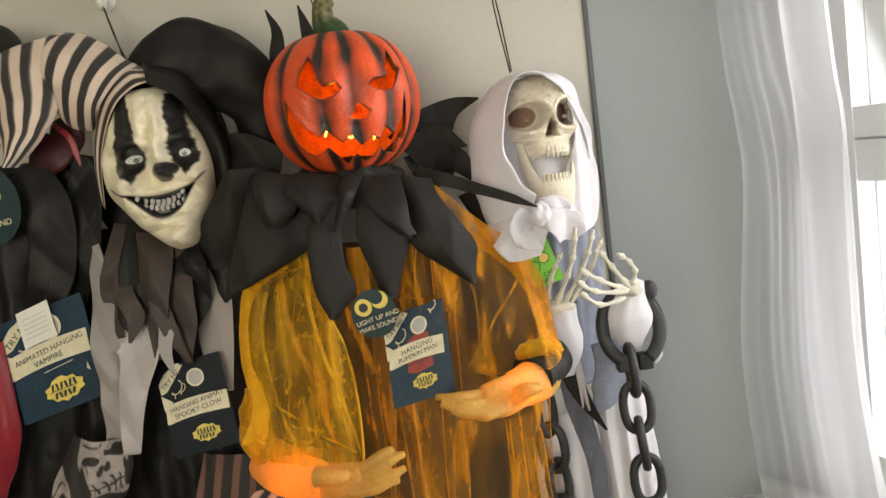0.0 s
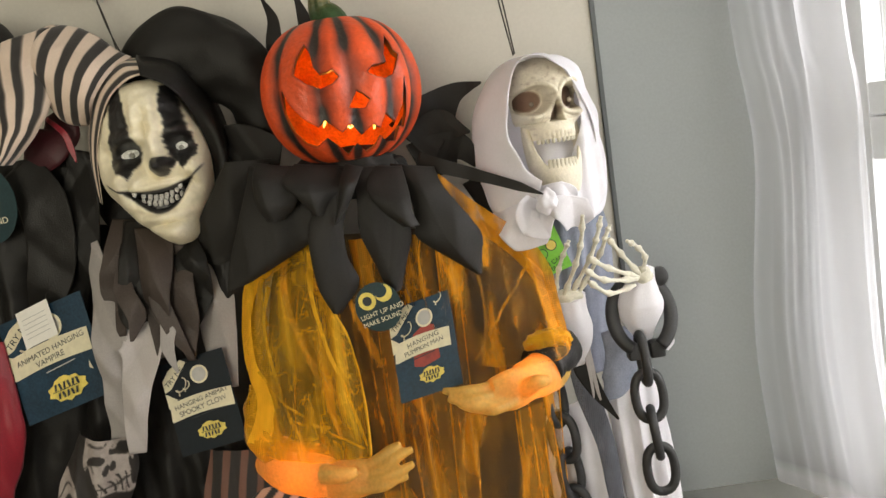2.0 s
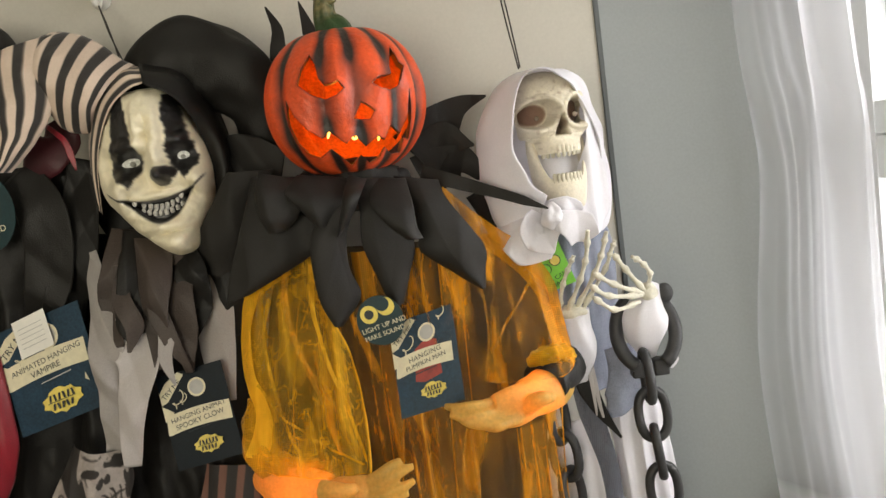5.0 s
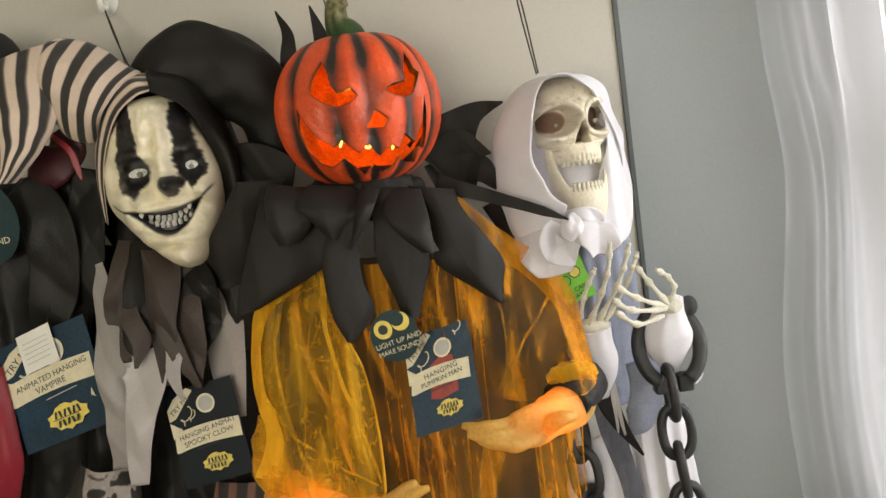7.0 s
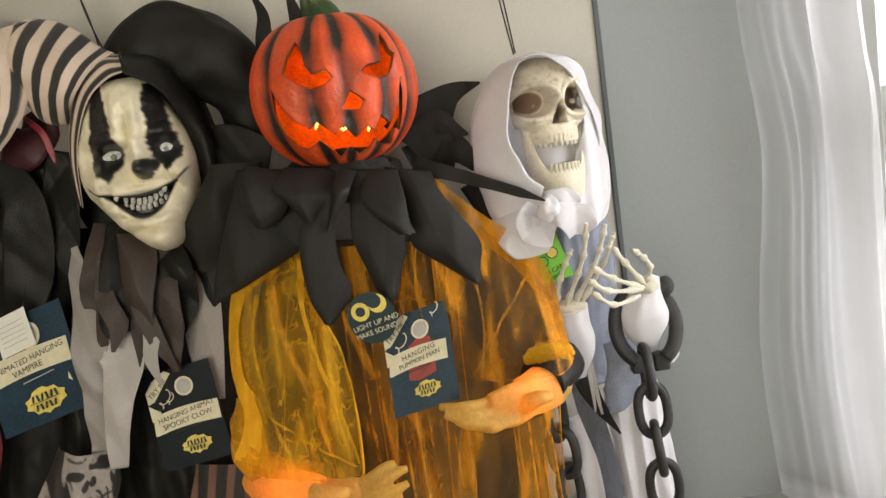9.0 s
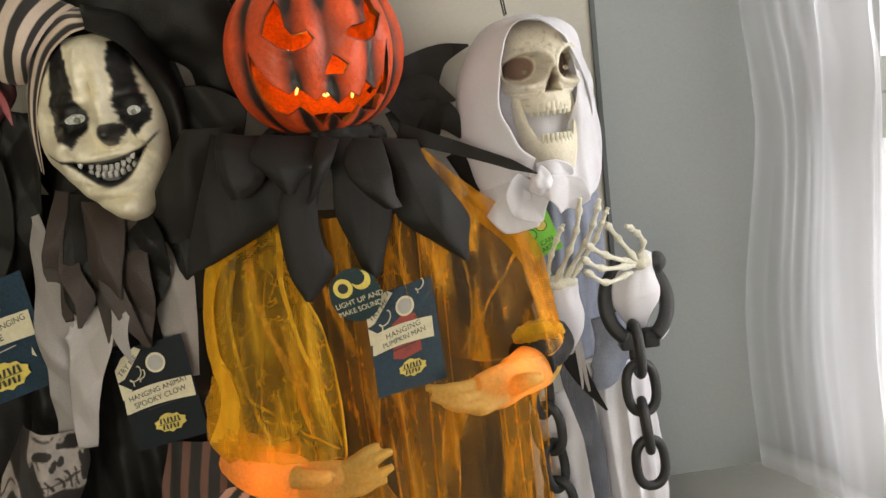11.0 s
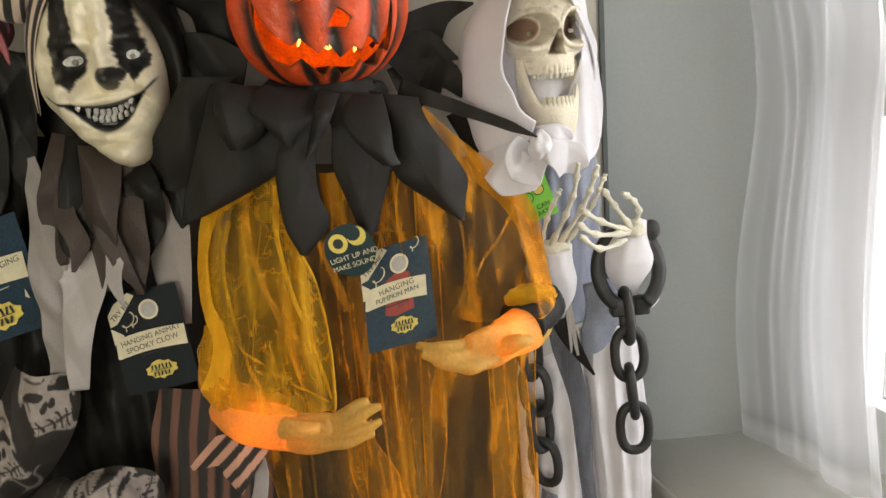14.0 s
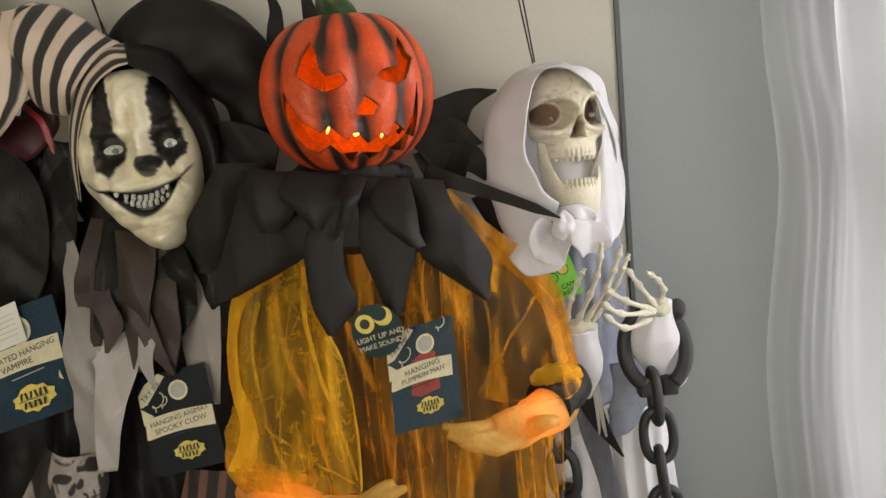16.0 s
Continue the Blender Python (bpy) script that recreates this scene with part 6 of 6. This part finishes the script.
# ---- chains ----
def link_mesh():
    bm = bmesh.new()
    pts = []
    for i in range(24):
        a = 2 * math.pi * i / 24
        c = math.cos(a)
        pts.append(Vector((0.0195 * math.copysign(abs(c) ** 0.85, c), 0, 0.0335 * math.copysign(abs(math.sin(a)) ** 0.8, math.sin(a)))))
    rows = []
    for i, p in enumerate(pts):
        d = (pts[(i + 1) % 24] - pts[i - 1]).normalized()
        s = d.cross(Vector((0, 1, 0))).normalized()
        rows.append([p + s * 0.0066 * math.cos(b) + Vector((0, 0.0066 * math.sin(b), 0)) for b in [2 * math.pi * k / 10 for k in range(10)]])
    rows.append(rows[0])
    vs = [[bm.verts.new(p) for p in r] for r in rows[:-1]]
    for i in range(24):
        a, b = vs[i], vs[(i + 1) % 24]
        for k in range(10):
            bm.faces.new((a[k], a[(k + 1) % 10], b[(k + 1) % 10], b[k]))
    me = bpy.data.meshes.new("link")
    bmesh.ops.recalc_face_normals(bm, faces=bm.faces[:])
    bm.to_mesh(me)
    bm.free()
    for p in me.polygons:
        p.use_smooth = True
    me.materials.append(CHAIN)
    return me


LINK = link_mesh()


def chain(top, end, count, turn0, label, shackle=None):
    t = thing("plastic_chain", top, label, "chain", "plastic chains")
    top, end = Vector(top), Vector(end)
    d = (end - top).normalized()
    q = Vector((0, 0, -1)).rotation_difference(d)
    for k in range(count):
        ob = link("chain_link", LINK, t)
        at = top.lerp(end, k / (count - 1))
        ob.matrix_basis = Matrix.Translation(at) @ q.to_matrix().to_4x4() @ pose(0, 0, 0, 3 * math.sin(k), 0, turn0 + 90 * k + 8 * math.sin(k * 2.3))
    if shackle:
        c = Vector(shackle)
        pts = []
        for i in range(25):
            a = radians(-62 + 304 * i / 24)
            pts.append(c + Vector((0.040 * math.cos(a), 0.012 * math.sin(a), 0.049 * math.sin(a))))
        bm = bmesh.new()
        tube(bm, pts, [0.0095] * 5, 60, 14)
        ring = part("shackle", bm, CHAIN, t, "thick black open cuff ring")
        for a in (-68, 248):
            p = c + Vector((0.040 * math.cos(radians(a)), 0, 0.052 * math.sin(radians(a))))
            part("shackle_lug", box(bmesh.new(), p - Vector((0.0105, 0.011, 0.013)), p + Vector((0.0105, 0.011, 0.010)), 0.003), CHAIN, ring)
        bm = bmesh.new()
        blob(bm, c + Vector((0.031, 0.0, 0.050)), (0.012, 0.011, 0.014), 1, 0.1, 20)
        part("hinge", bm, CHAIN, ring)


chain((0.280, 1.055, 1.254), (0.287, 1.055, 1.094), 4, 88, "black plastic chain with a thick shackle round a white cuff", (0.289, 1.075, 1.310))
chain((0.159, 1.100, 1.196), (0.171, 1.100, 1.030), 4, 50, "black plastic chain hanging beside the gauze robe")


# ---- hang tags ----
def text_mesh(s, size, spacing=1.0):
    cu = bpy.data.curves.new("lettering", "FONT")
    cu.body, cu.size, cu.align_x, cu.align_y, cu.space_character = s, size, "CENTER", "CENTER", spacing
    cu.extrude = 0.00004
    ob = bpy.data.objects.new("lettering", cu)
    scene.collection.objects.link(ob)
    dg = bpy.context.evaluated_depsgraph_get()
    me = bpy.data.meshes.new_from_object(ob.evaluated_get(dg))
    bpy.data.objects.remove(ob)
    return me


class Tag:
    """A card stood on its lower edge from bl to br, leaning back by tip degrees; prints lie a little proud of it."""

    def __init__(self, name, bl, br, tl, label, mat, tip=0.0, round_card=False, group="hang tags"):
        bl, br = Vector(bl), Vector(br)
        self.w = (br - bl).length
        self.h = (Vector(tl) - bl).length if isinstance(tl, tuple) else self.w * tl
        x = (br - bl).normalized()
        up = (Vector(tl) - bl).normalized() if isinstance(tl, tuple) else Vector((0, 0, 1))
        if not isinstance(tl, tuple):
            up = (up - x * up.dot(x)).normalized()
        n = x.cross(up).normalized()
        self.m = Matrix((( x.x, -n.x, up.x, bl.x), (x.y, -n.y, up.y, bl.y), (x.z, -n.z, up.z, bl.z), (0, 0, 0, 1)))
        self.t = thing(name, self.m @ Vector((self.w / 2, 0, self.h)), label, "tag", group)
        self.level = 0.0006
        self.card = self.shape("card", [(0, 0), (1, 0), (1, 1), (0, 1)] if not round_card else [(0.5 + 0.5 * math.cos(radians(a)), 0.5 + 0.5 * math.sin(radians(a))) for a in range(0, 360, 12)], mat, self.t, 0.0012, 0.0)

    def string(self, u, far):
        bm = bmesh.new()
        a = self.m @ Vector((u * self.w, -0.002, self.h * 0.95))
        b = Vector(far)
        tube(bm, [a, a.lerp(b, 0.5) + Vector((0.003, -0.004, -0.003)), b], [0.0005] * 3, 12, 5)
        part("string", bm, CORD, self.t)

    def shape(self, name, pts, mat, parent=None, thick=0.0003, lift=None, label=""):
        if lift is None:
            self.level += 0.00025
            lift = self.level
        bm = bmesh.new()
        f = [bm.verts.new(self.m @ Vector((u * self.w, -lift - self.wave(u, v), v * self.h))) for u, v in pts]
        b = [bm.verts.new(self.m @ Vector((u * self.w, -lift + thick - self.wave(u, v), v * self.h))) for u, v in pts]
        bm.faces.new(f), bm.faces.new(b[::-1])
        for i in range(len(f)):
            j = (i + 1) % len(f)
            bm.faces.new((f[i], b[i], b[j], f[j]))
        return part(name, bm, mat, parent or self.card, label, smooth=False)

    def wave(self, u, v):
        return 0.0

    def disc(self, name, u, v, r, mat, inner=0.0):
        k = self.w / self.h
        pts = [(u + r * math.cos(radians(a)), v + r * k * math.sin(radians(a))) for a in range(0, 360, 15)]
        return self.shape(name, pts, mat)

    def words(self, s, u, v, size, mat, slant=0.0, spacing=1.0):
        self.level += 0.00025
        me = text_mesh(s, size * self.w, spacing)
        r = Matrix.Translation((u * self.w, -self.level, v * self.h)) @ Matrix.Rotation(radians(-slant), 4, "Y") @ Matrix.Rotation(radians(90), 4, "X")
        me.transform(self.m @ r)
        me.materials.clear()
        me.materials.append(mat)
        return link("lettering", me, self.card)

    def squiggle(self, u, v, mat, s=1.0):
        bm = bmesh.new()
        self.level += 0.0002
        pts = [self.m @ Vector(((u + 0.05 * s * math.cos(a * 1.0) + 0.022 * s * a) * self.w, -self.level - 0.0004, (v + 0.035 * s * math.sin(a * 1.0) + 0.018 * s * a) * self.h)) for a in [0.7 * i for i in range(14)]]
        tube(bm, pts, [0.0007] * 3, 60, 6)
        return part("curl_print", bm, mat, self.card)

    def badge(self, u, v, s, mat):
        """A brand mark, as plain shapes only."""
        k = self.w / self.h
        edge = [(u + s * (0.19 if i % 2 else 0.165) * math.cos(radians(i * 18)) * (1 + 0.12 * math.cos(radians(i * 36))), v + s * k * (0.12 if i % 2 else 0.10) * (1.25 if i == 6 else 1) * math.sin(radians(i * 18))) for i in range(20)]
        self.shape("badge_print", edge, mat)
        for row, n, half in ((0.036, 6, 0.030), (-0.045, 5, 0.028)):
            for i in range(n):
                x, tilt = u + s * 0.046 * (i - (n - 1) / 2), 0.006 * s * (-1) ** i
                y = v + s * k * row
                self.shape("badge_print", [(x - 0.011 * s - tilt, y - half * s * k), (x + 0.010 * s - tilt, y - half * s * k), (x + 0.012 * s + tilt, y + half * s * k), (x - 0.010 * s + tilt, y + half * s * k)], DARK_INK)
        self.shape("badge_print", [(u - 0.14 * s, v - 0.005 * s), (u + 0.14 * s, v - 0.001 * s), (u + 0.14 * s, v + 0.005 * s), (u - 0.14 * s, v + 0.001 * s)], DARK_INK)

    def banner(self, v0, v1, x0=0.06, x1=0.92, mat=None):
        n = 12
        lo = [(x0 + (x1 - x0) * i / n, v0 + 0.05 * math.sin(math.pi * i / n * 0.9 + 0.5) * 0.6 + 0.035 * i / n) for i in range(n + 1)]
        hi = [(x0 + (x1 - x0) * i / n + 0.01, v1 + 0.05 * math.sin(math.pi * i / n * 0.9 + 0.5) * 0.6 + 0.035 * i / n) for i in range(n + 1)]
        self.shape("banner_print", [(x0 - 0.04, v0 + 0.02)] + lo + hi[::-1] + [(x0 - 0.02, v1 - 0.06)], mat or CREAM_INK)


def try_me(t):
    t.shape("ribbon_print", [(0.0, 0.70), (0.10, 0.72), (0.42, 0.96), (0.34, 1.0), (0.12, 0.92), (0.0, 0.82)], CREAM_INK)
    t.words("TRY ME", 0.19, 0.835, 0.105, DARK_INK, 34)
    t.shape("ribbon_print", [(0.0, 0.52), (0.09, 0.53), (0.16, 0.60), (0.02, 0.68), (0.0, 0.69)], CREAM_INK)
    t.disc("button_print", 0.57, 0.80, 0.135, CREAM_INK)
    t.disc("button_print", 0.57, 0.80, 0.105, GREY_INK)
    t.squiggle(0.16, 0.63, CREAM_INK, 1.0)


pt = Tag("hang_tag", (-0.051, 1.000, 1.258), (0.033, 0.985, 1.278), (-0.053, 1.030, 1.376), "navy card tag reading hanging pumpkin man on orange robe", CARD, -3)
pt.shape("figure_print", [(0.30, 0.33), (0.45, 0.30), (0.72, 0.34), (0.70, 0.70), (0.55, 0.74), (0.35, 0.66)], RED_INK)
try_me(pt)
pt.banner(0.40, 0.60)
pt.words("HANGING", 0.50, 0.58, 0.105, DARK_INK, 7, 1.1)
pt.words("PUMPKIN MAN", 0.50, 0.505, 0.096, DARK_INK, 7, 1.0)
pt.shape("caption_print", [(0.32, 0.40), (0.66, 0.425), (0.66, 0.435), (0.32, 0.41)], DARK_INK)
pt.badge(0.56, 0.20, 1.0, YELLOW_INK)
pt.squiggle(0.76, 0.88, CREAM_INK, 0.7)

vt = Tag("hang_tag", (-0.572, 1.070, 1.281), (-0.445, 1.060, 1.315), (-0.594, 1.085, 1.424), "navy card tag reading animated hanging vampire with white price sticker", CARD, -3)
try_me(vt)
vt.banner(0.42, 0.64, 0.05, 0.95)
vt.words("ANIMATED HANGING", 0.50, 0.60, 0.083, DARK_INK, 4, 1.0)
vt.words("VAMPIRE", 0.47, 0.515, 0.088, DARK_INK, 4, 1.0)
vt.badge(0.56, 0.20, 1.15, YELLOW_INK)
vt.shape("caption_print", [(0.40, 0.40), (0.75, 0.42), (0.75, 0.43), (0.40, 0.41)], GREY_INK)
vt.shape("price_sticker", [(0.27, 0.68), (0.66, 0.70), (0.65, 1.05), (0.27, 1.03)], WHITE_PAPER)
for i in range(5):
    vt.shape("sticker_print", [(0.32, 0.76 + 0.045 * i), (0.60, 0.775 + 0.045 * i), (0.60, 0.781 + 0.045 * i), (0.32, 0.766 + 0.045 * i)], GREY_INK)
vt.shape("fleck_print", [(0.88, 0.30), (0.92, 0.27), (0.90, 0.36)], CREAM_INK)

ct = Tag("hang_tag", (-0.365, 1.055, 1.210), (-0.272, 1.050, 1.225), (-0.382, 1.075, 1.337), "dark printed card tag reading hanging animated spooky clown", DARK_CARD, -3)
try_me(ct)
ct.banner(0.36, 0.56, 0.04, 0.98)
ct.words("HANGING ANIMAT", 0.51, 0.545, 0.098, DARK_INK, 6, 1.0)
ct.words("SPOOKY CLOW", 0.51, 0.465, 0.104, DARK_INK, 6, 1.0)
ct.shape("caption_print", [(0.3, 0.365), (0.75, 0.395), (0.75, 0.40), (0.3, 0.37)], DARK_INK)
ct.badge(0.55, 0.20, 1.1, YELLOW_INK)
ct.squiggle(0.30, 0.66, CREAM_INK, 0.6)

ot = Tag("hang_tag", (-0.086, 1.000, 1.355), (-0.026, 0.990, 1.362), 1.05, "round teal card tag reading light up and make sound", TEAL_CARD, -3, True)
ot.disc("icon_print", 0.30, 0.66, 0.19, YELLOW_INK)
ot.disc("icon_print", 0.30, 0.66, 0.10, DARK_INK)
ot.disc("icon_print", 0.68, 0.76, 0.19, YELLOW_INK)
ot.disc("icon_print", 0.62, 0.82, 0.15, TEAL_CARD)
ot.words("LIGHT UP AND", 0.56, 0.40, 0.145, CREAM_INK, 8)
ot.words("MAKE SOUND", 0.54, 0.24, 0.14, CREAM_INK, 8)

rt = Tag("hang_tag", (-0.609, 1.080, 1.536), (-0.525, 1.075, 1.537), 1.28, "rounded teal card tag with a gold edge, on a black cape", TEAL_CARD, -3, True)
rt.disc("icon_print", 0.60, 0.62, 0.11, YELLOW_INK)
rt.words("AND", 0.66, 0.27, 0.14, CREAM_INK, 6)

gt = Tag("hang_tag", (0.172, 1.125, 1.372), (0.210, 1.120, 1.384), 1.9, "lime green paper tag with fruit-like round pictures", GREEN_CARD, -4)
gt.disc("picture_print", 0.20, 0.42, 0.20, DARK_INK)
gt.disc("picture_print", 0.20, 0.42, 0.17, GREEN_CARD)
gt.disc("picture_print", 0.62, 0.52, 0.20, DARK_INK)
gt.disc("picture_print", 0.62, 0.52, 0.17, YELLOW_INK)
gt.disc("picture_print", 0.26, 0.70, 0.18, RED_INK)
gt.words("I CAN", 0.55, 0.22, 0.22, DARK_INK, 8)
gt.words("MAKE", 0.45, 0.10, 0.22, DARK_INK, 8)

for tag, u, far in ((pt, 0.35, (-0.038, 1.020, 1.436)), (pt, 0.45, (-0.035, 1.020, 1.434)), (vt, 0.5, (-0.520, 1.090, 1.459)), (ct, 0.6, (-0.317, 1.060, 1.407)), (gt, 0.4, (0.182, 1.100, 1.460))):
    tag.string(u, far)
